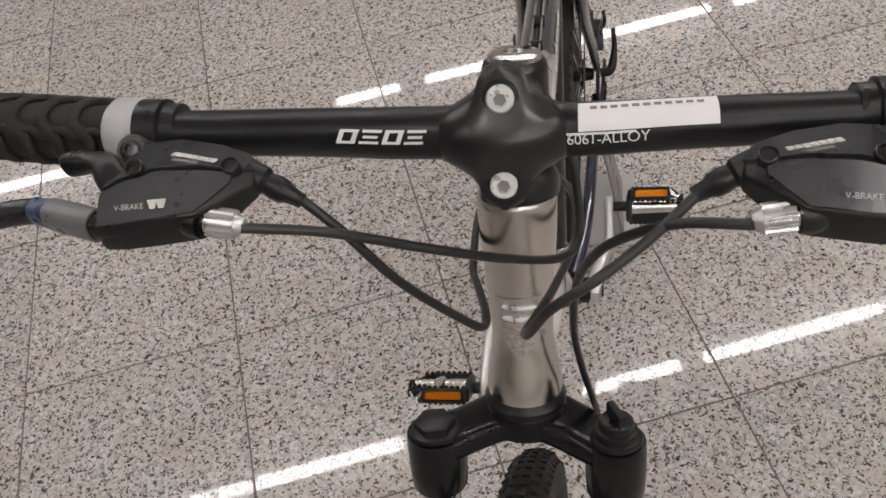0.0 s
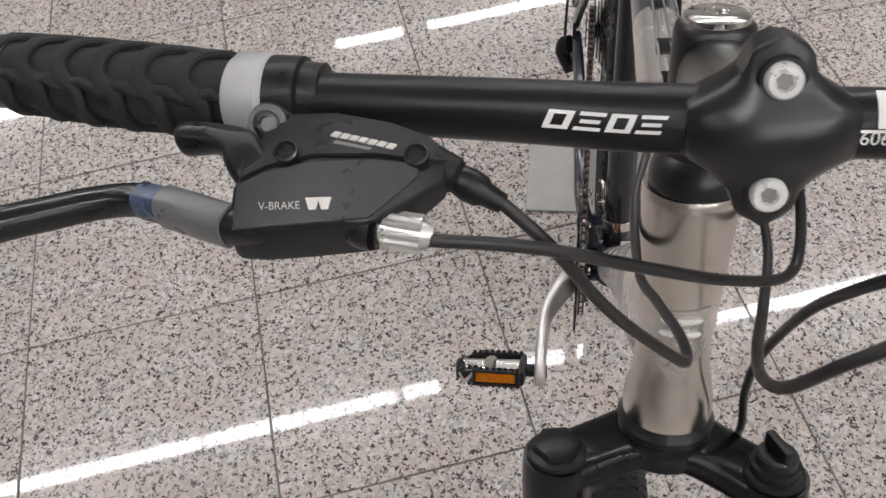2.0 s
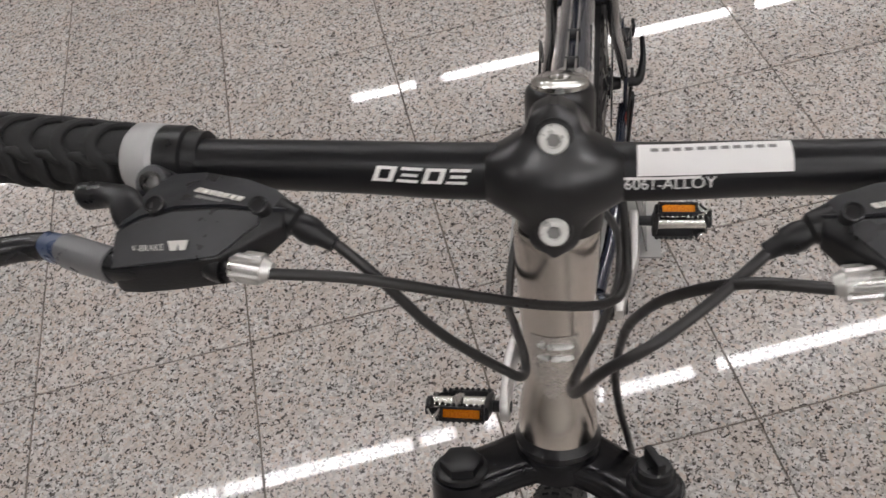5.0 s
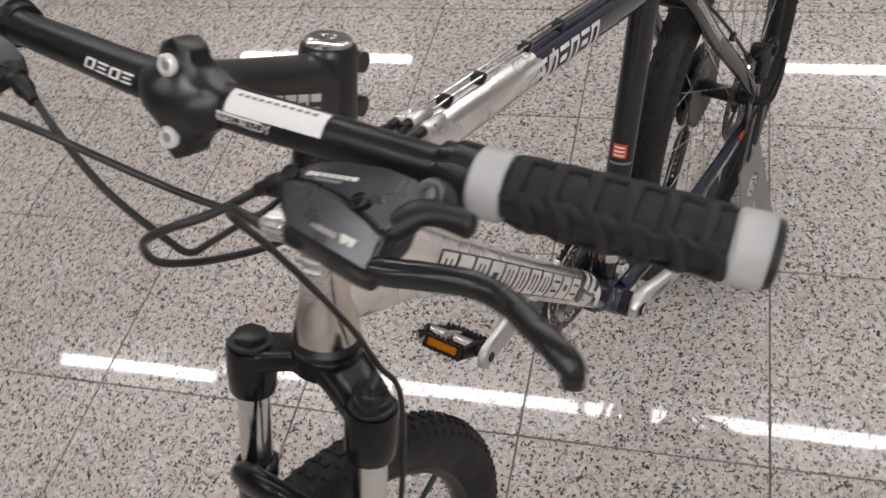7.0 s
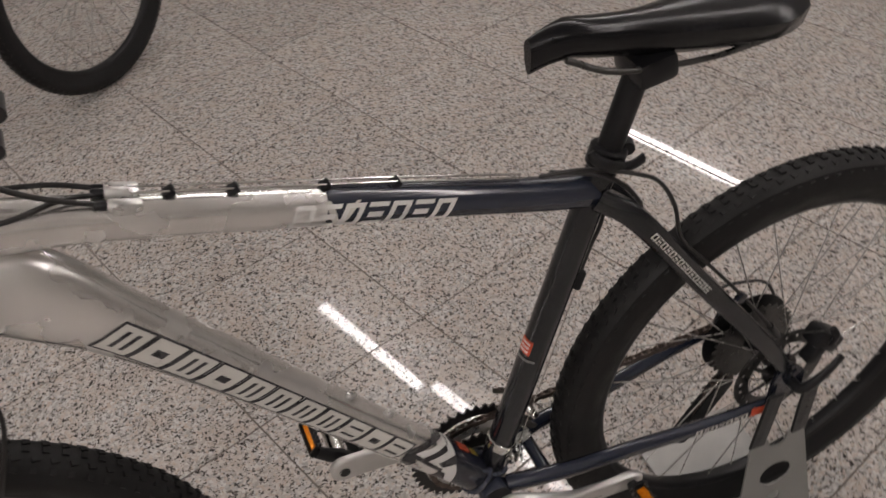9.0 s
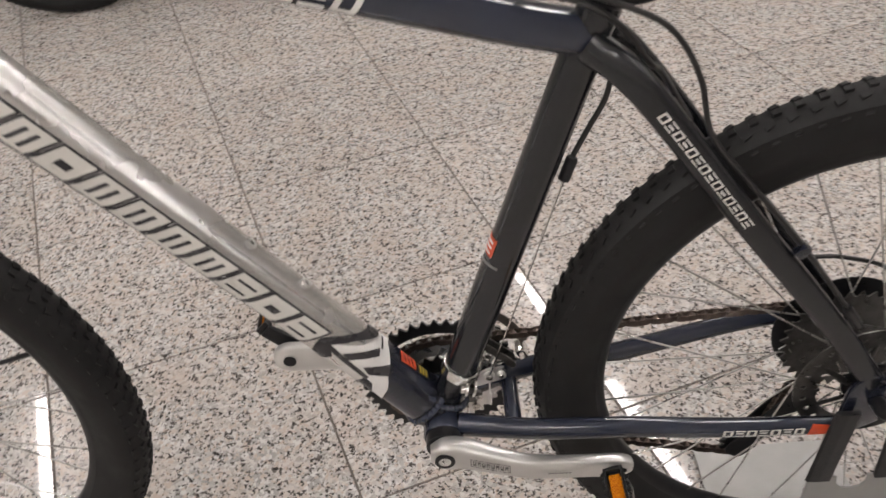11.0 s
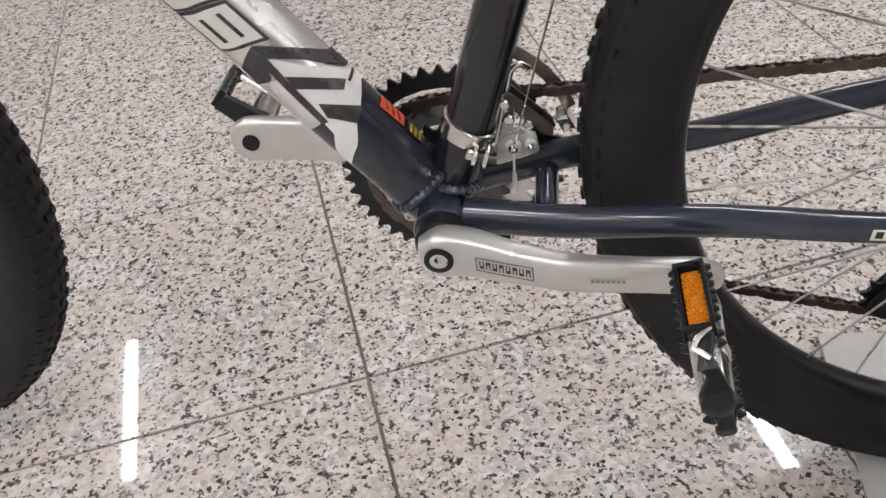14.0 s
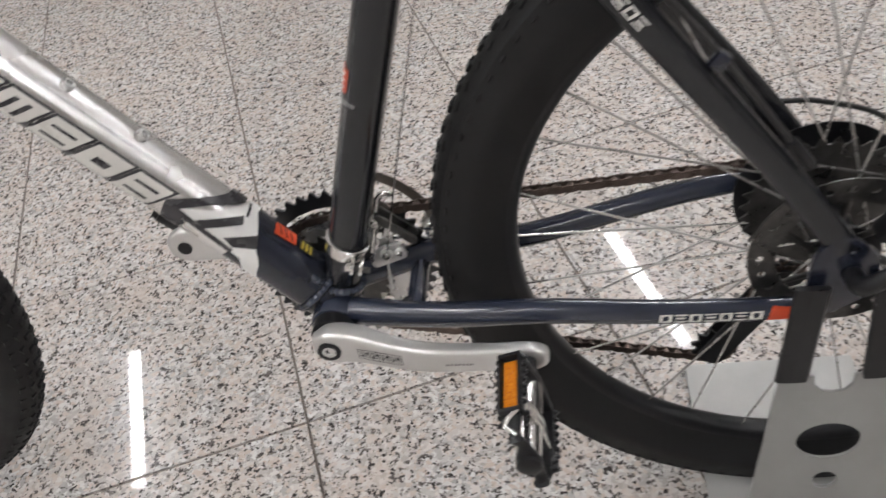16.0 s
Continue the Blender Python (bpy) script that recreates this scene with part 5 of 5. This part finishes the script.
    me = bpy.data.meshes.new_from_object(tmp.evaluated_get(bpy.context.evaluated_depsgraph_get()))
    bm = bmesh.new()
    bm.from_mesh(me)
    bpy.data.objects.remove(tmp)
    bpy.data.meshes.remove(me)
    for v in bm.verts:
        v.co = place(v.co.x, v.co.y)
    return bm


part("lettering", lettered("6061-ALLOY", 0.0068, lambda x, y: bar_skin.at(BARMID + 0.0515 + x, bar_w(12) + up_sign * y, 0.0003)), WHITE_INK, bar, "white lettering on the bar", smooth=False)


# grips
def grip(sg):
    c = [q for q in BP]
    def at(y):
        ys = [q[1] for q in BP]
        i = max(j for j in range(len(ys) - 1) if ys[j] <= y + 1e-9)
        t = (y - ys[i]) / (ys[i + 1] - ys[i])
        return V(*(BP[i][:3] * (1 - t) + BP[i + 1][:3] * t))
    y0, y1 = GRIP_IN, GRIP_OUT if sg > 0 else 0.316
    prof = []
    steps = 60
    pts = [at(sg * (y0 + (y1 - y0) * k / steps)) for k in range(steps + 1)]
    rad = [0.0143 + 0.0012 * math.sin(math.pi * k / steps) for k in range(steps + 1)]
    ob = steered(part("grip", tube([tuple(p) for p in pts], rad, 28, side=(1, 0, 0)), GRIP_RUBBER, bike, "black ribbed rubber grip with grey collars"), BAR_TURN)
    # raised ribs in four rows, staggered from row to row, with bands between the rows
    fr = frames([tuple(p) for p in pts], (1, 0, 0))
    turn0 = radians(-38 * sg)
    n_rib, n_seg = 6, 72
    for r in range(n_rib):
        bm = bmesh.new()
        loop = []
        for k in range(n_seg):
            an = 2 * math.pi * k / n_seg
            w = math.sin(2 * (an - turn0))
            f = (r + 0.50) / n_rib + (0.26 * math.tanh(2.4 * w) + 0.16 * abs(w)) / n_rib
            i = max(1, min(steps - 1, int(round(f * steps))))
            p, t, s, u = fr[i]
            loop.append(tuple(p + t * ((f * steps - i) * (y1 - y0) / steps) + (s * math.cos(an) + u * math.sin(an)) * (rad[i] + 0.0011)))
        sweep(bm, loop, [(0.0036, 0.0030 * (0.62 + 0.38 * max(0.0, math.cos(2 * math.pi * k / n_seg)))) for k in range(n_seg)], 10, loop=True, side=(0, 1, 0), power=2.5)
        part("rib", bm, GRIP_RUBBER, ob)
    for b in range(4):
        an = turn0 + b * math.pi / 2
        bm = bmesh.new()
        line, size = [], []
        for k in range(0, steps + 1, 2):
            p, t, s, u = fr[k]
            a = an + 0.10 * math.sin(2 * math.pi * n_rib * k / steps)
            line.append(tuple(p + (s * math.cos(a) + u * math.sin(a)) * (rad[k] + 0.0008)))
            size.append(0.0026 if 0 < k < steps else 0.0012)
        sweep(bm, line, size, 10, side=tuple(fr[0][2] * math.cos(an) + fr[0][3] * math.sin(an)))
        part("band", bm, GRIP_RUBBER, ob)
    rings = ((y0 - 0.0085, 0.0085), (y1 + 0.0085, 0.0085)) if sg > 0 else ((y0 - 0.0085, 0.0085),)
    for yy, wdt in rings:
        ax = (at(sg * min(0.318, yy + 0.004)) - at(sg * (yy - 0.004))).normalized()
        part("collar", turned([(-wdt, 0.0160), (-wdt + 0.002, 0.0178), (wdt - 0.002, 0.0180), (wdt, 0.0165), (wdt, 0.012), (-wdt, 0.012)], at(sg * yy), ax, 32, True), RING_GREY, ob, "grey plastic collar")
    e = at(sg * 0.3170)
    part("end_cap", turned([(-0.008, 0.0150), (0.002, 0.0164), (0.0045, 0.0155), (0.0055, 0.011), (0.0055, 0)], e, (e - at(sg * 0.29)).normalized(), 28), PLASTIC, ob)


GRIP_IN, GRIP_OUT = 0.199, 0.301
for sg in (-1, 1):
    grip(sg)


# brake lever and shifter pods: moulded shells before the bar with an upper cover, a sloping face and a dark front
# each row: distance from the middle, then (ahead, height) of back edge, ridge, face foot, front foot, back foot
POD = ((0.1065, (0.533, 1.0690), (0.5425, 1.0755), (0.549, 1.0735), (0.549, 1.0650), (0.534, 1.0635)),
       (0.1150, (0.526, 1.0705), (0.5475, 1.0805), (0.558, 1.0755), (0.557, 1.0615), (0.528, 1.0600)),
       (0.1290, (0.521, 1.0720), (0.5490, 1.0842), (0.5695, 1.0757), (0.569, 1.0588), (0.524, 1.0560)),
       (0.1500, (0.517, 1.0725), (0.5515, 1.0852), (0.5715, 1.0738), (0.572, 1.0576), (0.522, 1.0530)),
       (0.1660, (0.516, 1.0705), (0.5550, 1.0822), (0.5725, 1.0722), (0.574, 1.0572), (0.532, 1.0530)),
       (0.1755, (0.524, 1.0690), (0.5575, 1.0785), (0.5730, 1.0708), (0.5742, 1.0574), (0.541, 1.0560)),
       (0.1780, (0.530, 1.0680), (0.5580, 1.0765), (0.5715, 1.0700), (0.5725, 1.0590), (0.545, 1.0580)))


def pod(sg):
    def q(x, a, z):
        return V(x, sg * a, z)
    rows = [[q(x, a, z) for x, z in pts] for a, *pts in POD]
    body = bmesh.new()
    g = [[body.verts.new(p) for p in row] for row in rows]
    for r0, r1 in zip(g, g[1:]):
        for k in range(5):
            body.faces.new((r0[k], r0[(k + 1) % 5], r1[(k + 1) % 5], r1[k]))
    body.faces.new(g[0])
    body.faces.new(g[-1][::-1])
    bmesh.ops.recalc_face_normals(body, faces=body.faces)
    bmesh.ops.bevel(body, geom=list(body.edges), offset=0.0016, segments=2, profile=0.6, affect="EDGES")
    ob = steered(part("brake_lever", body, PLASTIC, bike, "black moulded brake lever and shifter pod"), BAR_TURN)

    def sheet(name, k0, k1, first, inset, material, label, narrow=()):
        """A thin moulded panel laid on the shell between two of its long edges."""
        bm = bmesh.new()
        lo, hi = [], []
        for i in range(first, len(rows) - 1):
            a, b = rows[i][k0], rows[i][k1]
            t1 = narrow[i - first] if i - first < len(narrow) else 1 - inset
            n = V(0.45, 0, 0.89) if k0 else V(-0.1, 0, 1)
            pa, pb = a.lerp(b, inset), a.lerp(b, t1)
            lo.append([bm.verts.new(p - n * 0.001) for p in (pa, pb)])
            hi.append([bm.verts.new(p + n * 0.0014) for p in (pa, pb)])
        for i in range(len(lo) - 1):
            bm.faces.new((hi[i][0], hi[i][1], hi[i + 1][1], hi[i + 1][0]))
            bm.faces.new((lo[i][0], lo[i + 1][0], lo[i + 1][1], lo[i][1]))
            for e in (0, 1):
                bm.faces.new((lo[i][e], hi[i][e], hi[i + 1][e], lo[i + 1][e]))
        bm.faces.new((lo[0][0], lo[0][1], hi[0][1], hi[0][0]))
        bm.faces.new((lo[-1][0], hi[-1][0], hi[-1][1], lo[-1][1]))
        part(name, bm, material, ob, label)

    sheet("cover", 0, 1, 0, 0.05, COVER_GREY, "blue-black upper cover")
    sheet("face_panel", 1, 2, 1, 0.05, PLASTIC_GREY, "satin graphite sloping face", (0.45,))
    # clamp band round the bar with a stepped edge, and the lug of its screw
    c = V(BAR.x - 0.0115, sg * 0.174, BAR.z - 0.0045)
    part("clamp", turned([(-0.012, 0.0120), (-0.0115, 0.0138), (-0.004, 0.0142), (-0.003, 0.0163), (0.010, 0.0165), (0.011, 0.0125)], c, (-0.04 * 1.0, sg, -0.02), 32), PLASTIC, ob)
    n = V(0.60, 0, 0.80)
    part("screw_lug", turned([(-0.016, 0.0075), (-0.002, 0.0082), (-0.0005, 0.0074), (-0.0005, 0.0)], q(0.5225, 0.176, 1.0722), n, 24), PLASTIC_GREY, ob, "grey clamp lug")
    part("clamp_screw", turned([(-0.003, 0.0048), (0.0012, 0.0048), (0.0016, 0.0040), (0.0016, 0.0024), (0.0002, 0.0022), (0.0002, 0)], q(0.5225, 0.176, 1.0722), n, 20), DARK_STEEL, ob)
    for x, a, z in ((0.5495, 0.1590, 1.0856), (0.5462, 0.1155, 1.0826)):
        part("screw_well", turned([(-0.006, 0.0042), (0.0016, 0.0042), (0.0020, 0.0036), (0.0008, 0.0030), (0.0008, 0)], q(x, a, z), (0.25, 0, 0.97), 18), BLACK_INK, ob)
    # marks: the maker's word as bars on the cover, the kind of brake in letters on the face
    up = V(-0.33, 0, 0.94)
    a0, a1 = q(0.5370, 0.1475, 1.0803), q(0.5445, 0.1235, 1.0822)
    if sg > 0:
        a0, a1 = a1, a0
    along = (a1 - a0).normalized()
    back = up.cross(along).normalized()
    back = back if back.x < 0 else -back
    fit_up = along.cross(back)
    fit_up = fit_up if fit_up.z > 0 else -fit_up
    ln = (a1 - a0).length
    for k in range(7):
        s0, s1 = ln * (k + 0.08) / 7, ln * (k + 0.86) / 7
        part("maker_bar", slab(bmesh.new(), [(s0, 0.0), (s1, 0.0), (s1, 0.0033), (s0, 0.0033)], 0.0008, 0.0014, basis(a0, along, back, fit_up)), SILVER_INK, ob, smooth=False)
    part("print_bar", slab(bmesh.new(), [(ln * 0.16, -0.0042), (ln * 0.72, -0.0042), (ln * 0.72, -0.0022), (ln * 0.16, -0.0022)], 0.0008, 0.0013, basis(a0, along, back, fit_up)), GREY_INK, ob, smooth=False)
    o0, o1 = q(0.5662, 0.1665, 1.0767), q(0.5655, 0.1420, 1.0785)
    if sg > 0:
        o0, o1 = o1, o0
    t = (o1 - o0).normalized()
    w = (V(-0.55, 0, 0.40) - t * V(-0.55, 0, 0.40).dot(t)).normalized()
    nn = t.cross(w)
    nn = nn if nn.z > 0 else -nn
    part("lettering", lettered("V-BRAKE", 0.0037, lambda x, y: o0 + t * (0.0075 + x) + w * (y - 0.001) + nn * 0.0016), SILVER_INK, ob, smooth=False)
    for k in range(2):
        s0 = 0.0165 + k * 0.0042
        part("emblem", slab(bmesh.new(), [(s0 + 0.0012, -0.0014), (s0 + 0.0036, -0.0014), (s0 + 0.0048, 0.0026), (s0, 0.0026)], 0.0010, 0.0017, basis(o0, t, w, nn)), SILVER_INK, ob, smooth=False)
    # thumb trigger behind the pod, with its arm
    part("trigger", soft_tube([tuple(q(0.5500, 0.1700, 1.0700)), tuple(q(0.5440, 0.1770, 1.0745)), tuple(q(0.5380, 0.1810, 1.0762)), tuple(q(0.5342, 0.1890, 1.0752)), tuple(q(0.5325, 0.1975, 1.0735)), tuple(q(0.5320, 0.2045, 1.0722)), tuple(q(0.5320, 0.2068, 1.0718))], [(0.0062, 0.0080), (0.0058, 0.0076), (0.0052, 0.0070), (0.0050, 0.0056), (0.0062, 0.0054), (0.0064, 0.0050), (0.0032, 0.0026)], 5, 18, side=(0, 0, 1), power=2.4), PLASTIC, ob, "stubby black trigger")
    # lever blade: back toward the grip, forward again, and a hooked end
    pts = [q(0.5655, 0.150, 1.0650), q(0.5680, 0.176, 1.0675), q(0.5620, 0.195, 1.0665), q(0.5555, 0.2100, 1.0638), q(0.5522, 0.2225, 1.0610), q(0.5545, 0.236, 1.0608), q(0.5610, 0.251, 1.0620), q(0.5680, 0.2655, 1.0635), q(0.5712, 0.2735, 1.0605), q(0.5735, 0.2750, 1.0525)]
    prof = [(0.0060, 0.0050), (0.0066, 0.0056), (0.0066, 0.0056), (0.0064, 0.0054), (0.0062, 0.0054), (0.0060, 0.0056), (0.0060, 0.0058), (0.0060, 0.0060), (0.0056, 0.0056), (0.0042, 0.0050)]
    blade = part("lever_blade", soft_tube([tuple(p) for p in pts], prof, 6, 20, side=(0, 0, 1), power=2.7), LEVER_BLACK, ob, "black alloy lever blade with a hooked end")
    # reflections on the polished right blade, put on as grey and blue skins
    if sg < 0:
        part("grey_sleeve", tube([tuple(q(0.5675, 0.1785, 1.0675)), tuple(q(0.5620, 0.195, 1.0666)), tuple(q(0.5578, 0.2050, 1.0648))], [(0.0079, 0.0068)] * 3, 20, side=(0, 0, 1), power=2.7), SHEEN_GREY, blade, "grey reflection on the lever, put on as colour")
        part("blue_film", tube([tuple(q(0.5578, 0.2050, 1.0648)), tuple(q(0.5535, 0.2165, 1.0624))], [(0.0070, 0.0059)] * 2, 20, side=(0, 0, 1), power=2.7), SHEEN_BLUE, blade, "blue reflection on the lever, put on as colour")
    # barrel adjuster in its socket
    part("adjuster_socket", soft_tube([tuple(q(0.5600, 0.139, 1.0665)), tuple(q(0.5640, 0.131, 1.0672)), tuple(q(0.5652, 0.1262, 1.0672))], [(0.0085, 0.0085), (0.0090, 0.0085), (0.0078, 0.0075)], 4, 18), PLASTIC, ob)
    a0, a1 = q(0.5652, 0.1268, 1.0672), q(0.5662, 0.1090, 1.0650)
    dv = (a1 - a0).normalized()
    s_ax = dv.orthogonal().normalized()
    ad = bmesh.new()
    lathe(ad, [(-0.006, 0.0045), (0.001, 0.0048), (0.0150, 0.0052), (0.0165, 0.0042), (0.0180, 0.0036)], a0, dv, 24)
    slab(ad, [((0.0070 if k % 4 < 2 else 0.0061) * math.cos(2 * math.pi * k / 48), (0.0070 if k % 4 < 2 else 0.0061) * math.sin(2 * math.pi * k / 48)) for k in range(48)], 0.001, 0.0140, basis(a0, s_ax, dv.cross(s_ax), dv))
    part("barrel_adjuster", ad, ALLOY, ob, "knurled silver barrel adjuster")
    # cable end boot
    b0, b1 = q(0.5405, 0.1075, 1.0690), q(0.5465, 0.0900, 1.0620)
    dv = (b1 - b0).normalized()
    part("cable_boot", turned([(-0.006, 0.0070), (0.003, 0.0070), (0.005, 0.0054), (0.009, 0.0062), (0.014, 0.0058), (0.016, 0.0044), (0.023, 0.0036)], b0, dv, 18), PLASTIC, ob)


for sg in (-1, 1):
    pod(sg)


# ---- cables ----
def cable(pts, name="cable", r=0.0025):
    return part(name, soft_tube([tuple(p) for p in pts], r, 10, 10), CABLE_SKIN, bike, "black cable housing")


def bar_run(pts, rest=()):
    """Places given forward, left and up of the bar's middle, turned with the bar; rest in the room."""
    return [BAR_TURN @ V(0.497 + f, y, 1.060 + z) for f, y, z in pts] + [V(*p) for p in rest]


# right shifter: dips before the head tube and runs back to the top tube
cable(bar_run([(0.0475, -0.092, 0.0035), (0.0550, -0.071, -0.0150), (0.058, -0.048, -0.050), (0.052, -0.022, -0.088), (0.047, -0.013, -0.101), (0.030, -0.014, -0.109), (0.000, -0.022, -0.126), (-0.030, -0.029, -0.143), (-0.085, -0.030, -0.152)], [(0.365, -0.018, 0.903), (0.326, -0.012, 0.889)]))
# right brake: sweeps across before the head tube, then curls back under the stem
cable(bar_run([(0.0715, -0.110, 0.006), (0.062, -0.075, -0.008), (0.046, -0.035, -0.038), (0.030, 0.0, -0.065), (0.010, 0.028, -0.088), (-0.009, 0.037, -0.092), (-0.032, 0.036, -0.078), (-0.065, 0.032, -0.080), (-0.110, 0.026, -0.125)], [(0.355, 0.016, 0.905), (0.326, 0.012, 0.889)]))
# left shifter: a loop forward and down, then back past the head tube
cable(bar_run([(0.0500, 0.090, 0.0025), (0.068, 0.068, -0.008), (0.085, 0.046, -0.014), (0.089, 0.026, -0.030), (0.083, 0.015, -0.056), (0.066, 0.012, -0.078), (0.040, 0.016, -0.098), (0.008, 0.024, -0.114), (-0.045, 0.034, -0.134), (-0.095, 0.031, -0.146)], [(0.360, 0.010, 0.904), (0.326, 0.0, 0.892)]))
# left brake: bends down beside the head tube to the fork
cable(bar_run([(0.0715, 0.110, 0.0055), (0.064, 0.080, -0.002), (0.052, 0.056, -0.026), (0.040, 0.043, -0.055), (0.024, 0.036, -0.095), (0.002, 0.033, -0.165), (-0.014, 0.037, -0.230), (-0.020, 0.044, -0.280)], [(0.470, 0.052, 0.730), (0.505, 0.058, 0.640), (0.570, 0.055, 0.500)]))
# top tube to seat cluster, rear brake loop, derailleur runs
cable([(-0.075, 0.006, 0.775), (-0.120, 0.022, 0.779), (-0.171, 0.035, 0.765), (-0.202, 0.036, 0.744), (-0.225, 0.036, 0.704), (-0.240, 0.037, 0.651), (-0.275, 0.044, 0.606), (-0.330, 0.053, 0.536), (-0.378, 0.062, 0.468)])
cable([(-0.090, 0.000, 0.772), (-0.135, 0.020, 0.766), (-0.163, 0.028, 0.749), (-0.186, 0.026, 0.717), (-0.205, 0.000, 0.690), (-0.250, -0.038, 0.612), (-0.330, -0.054, 0.508), (-0.362, -0.062, 0.448), (-0.395, -0.068, 0.420), (-0.432, -0.070, 0.413), (-0.490, -0.076, 0.385), (-0.520, -0.080, 0.325), (-0.490, -0.082, 0.285), (-0.455, -0.080, 0.290)])
cable([(-0.120, -0.018, 0.745), (-0.160, -0.014, 0.716), (-0.166, -0.012, 0.694), (-0.162, -0.012, 0.665), (-0.149, -0.010, 0.639), (-0.134, -0.003, 0.614)])
part("ferrule", turned([(-0.014, 0.0048), (0.010, 0.0048), (0.014, 0.0032)], (-0.384, 0.063, 0.459), (-0.55, 0.08, -0.83), 14), BLACK_ALLOY, bike)
part("inner_wire", tube([(-0.390, 0.064, 0.450), (-0.470, 0.074, 0.432)], 0.0011, 6), DARK_STEEL, bike)
part("fd_cable_stop", turned([(-0.012, 0.0055), (0.010, 0.0055), (0.012, 0.004)], (-0.130, 0.001, 0.605), tuple(SD), 14), BLACK_ALLOY, bike)
part("inner_wire", tube([(-0.128, 0.001, 0.598), (-0.0530, -0.006, 0.3400)], 0.0009, 6), CHROME, bike)
bm = bmesh.new()
box(bm, (0.014, 0.009, 0.012), pose(-0.327, 0.053, 0.536, 0, 53, 0), 0.003)
part("cable_clip", bm, NAVY_MATT, bike)


# ---- display stand at the rear axle ----
stand = thing("bike_stand", "grey steel display stand clasping the rear axle", "bike stand")
# slotted plate on the left of the wheel: it leans outward to the floor
for sg in (1,):
    foot, head = V(-0.425, sg * 0.115, 0.010), V(-0.430, sg * 0.071, 0.228)
    up = (head - foot)
    ln = up.length
    up.normalize()
    m = basis(foot, (-1, 0, 0) if sg > 0 else (-1, 0, 0), up, V(-1, 0, 0).cross(up))
    bm = bmesh.new()
    w0, w1 = 0.078, 0.046
    out = [(-w0, 0.0), (w0, 0.0), (w1, ln), (0.017, ln), (0.016, ln - 0.010), (0.010, ln - 0.016), (0.0, ln - 0.018), (-0.010, ln - 0.016), (-0.016, ln - 0.010), (-0.017, ln), (-w1, ln)]
    slab(bm, out, -0.0015, 0.0015, m, holes=[ring_of(0, ln - 0.073, 0.028, 0.020, 28), ring_of(0, ln - 0.120, 0.011, 0.010, 18), ring_of(0, ln - 0.165, 0.024, 0.022, 26)])
    # the upright plate gets less light: that shade is in its darker grey
    part("side_plate", bm, STAND_SHADED, stand, "grey slotted steel plate with its shade put into the colour", smooth=False)
    bm = bmesh.new()
    for x in (-1, 1):
        a = m @ V(x * 0.036, ln - 0.004, 0)
        b = V(REAR.x - x * 0.030, sg * 0.078, REAR.z - 0.004)
        sweep(bm, [tuple(a), tuple(b)], [(0.014, 0.0030), (0.014, 0.0030)], 8, side=(1, 0, 0), power=4)
    part("black_fork", bm, PLASTIC, stand, "black plastic-coated prong", smooth=False)
bm = bmesh.new()
box(bm, (0.190, 0.284, 0.004), pose(-0.431, 0, 0.005), 0.001)
part("base_plate", bm, STAND_GREY, stand, "flat grey base plate", smooth=False)


# ---- other bikes' wheels standing beyond ----
def far_wheel(c, yaw, label):
    w = thing("bicycle_wheel", label, "wheel", "wheels of neighbouring bikes")
    w.matrix_basis = Matrix.Translation(c) @ Matrix.Rotation(radians(yaw), 4, (0, 0, 1))
    for src in [front_wheel] + list(front_wheel.children):
        o = new({"wheel": "rim"}.get(src.name.split(".")[0], src.name.split(".")[0]), src.data)
        o.parent = w
        if src is not front_wheel:
            o.matrix_basis = src.matrix_basis
    return w


far_wheel((0.34, -1.93, WHEEL_R), 42, "black knobbly wheel of a neighbouring bike")
far_wheel((0.95, -1.78, WHEEL_R), 12, "dark wheel of another bike on the granite floor")


# ---- floor slabs: the ones round the bike singly, the rest as one mesh ----
def slab_mesh(name):
    bm = bmesh.new()
    h = TILE / 2 - 0.0017
    vs = []
    for z, e in ((-0.006, 0.0), (-0.0006, 0.0), (0.0, 0.0008)):
        vs.append([bm.verts.new((x * (h - e), y * (h - e), z)) for x, y in ((-1, -1), (1, -1), (1, 1), (-1, 1))])
    for a, b in zip(vs, vs[1:]):
        for k in range(4):
            bm.faces.new((a[k], a[(k + 1) % 4], b[(k + 1) % 4], b[k]))
    bm.faces.new(vs[-1])
    return finish(bm, name, GRANITE, False)


tile_me = slab_mesh("tile")
rest_v, rest_f = [], []
base = [tuple(v.co) for v in tile_me.vertices]
polys = [tuple(p.vertices) for p in tile_me.polygons]
rnd = random.Random(4)
for i in range(-26, 26):
    for j in range(-30, 24):
        m = grid_pose(i + 0.5, j - 0.5)
        c = m.translation
        if not (LO[0] + 0.05 < c.x < HI[0] - 0.05 and LO[1] + 0.05 < c.y < HI[1] - 0.05):
            continue
        m = m @ Matrix.Translation((0, 0, rnd.uniform(-0.0003, 0.0003)))
        if -7 <= i <= 3 and -10 <= j <= 7:
            t = new("tile", tile_me)
            t.parent = floor
            t.matrix_basis = m
        else:
            k = len(rest_v)
            rest_v += [tuple(m @ Vector(v)) for v in base]
            rest_f += [tuple(k + q for q in p) for p in polys]
me = bpy.data.meshes.new("tiling")
me.from_pydata(rest_v, [], rest_f)
me.materials.append(GRANITE)
ob = tagged(new("tiling", me), kind="stuff")
ob.parent = floor
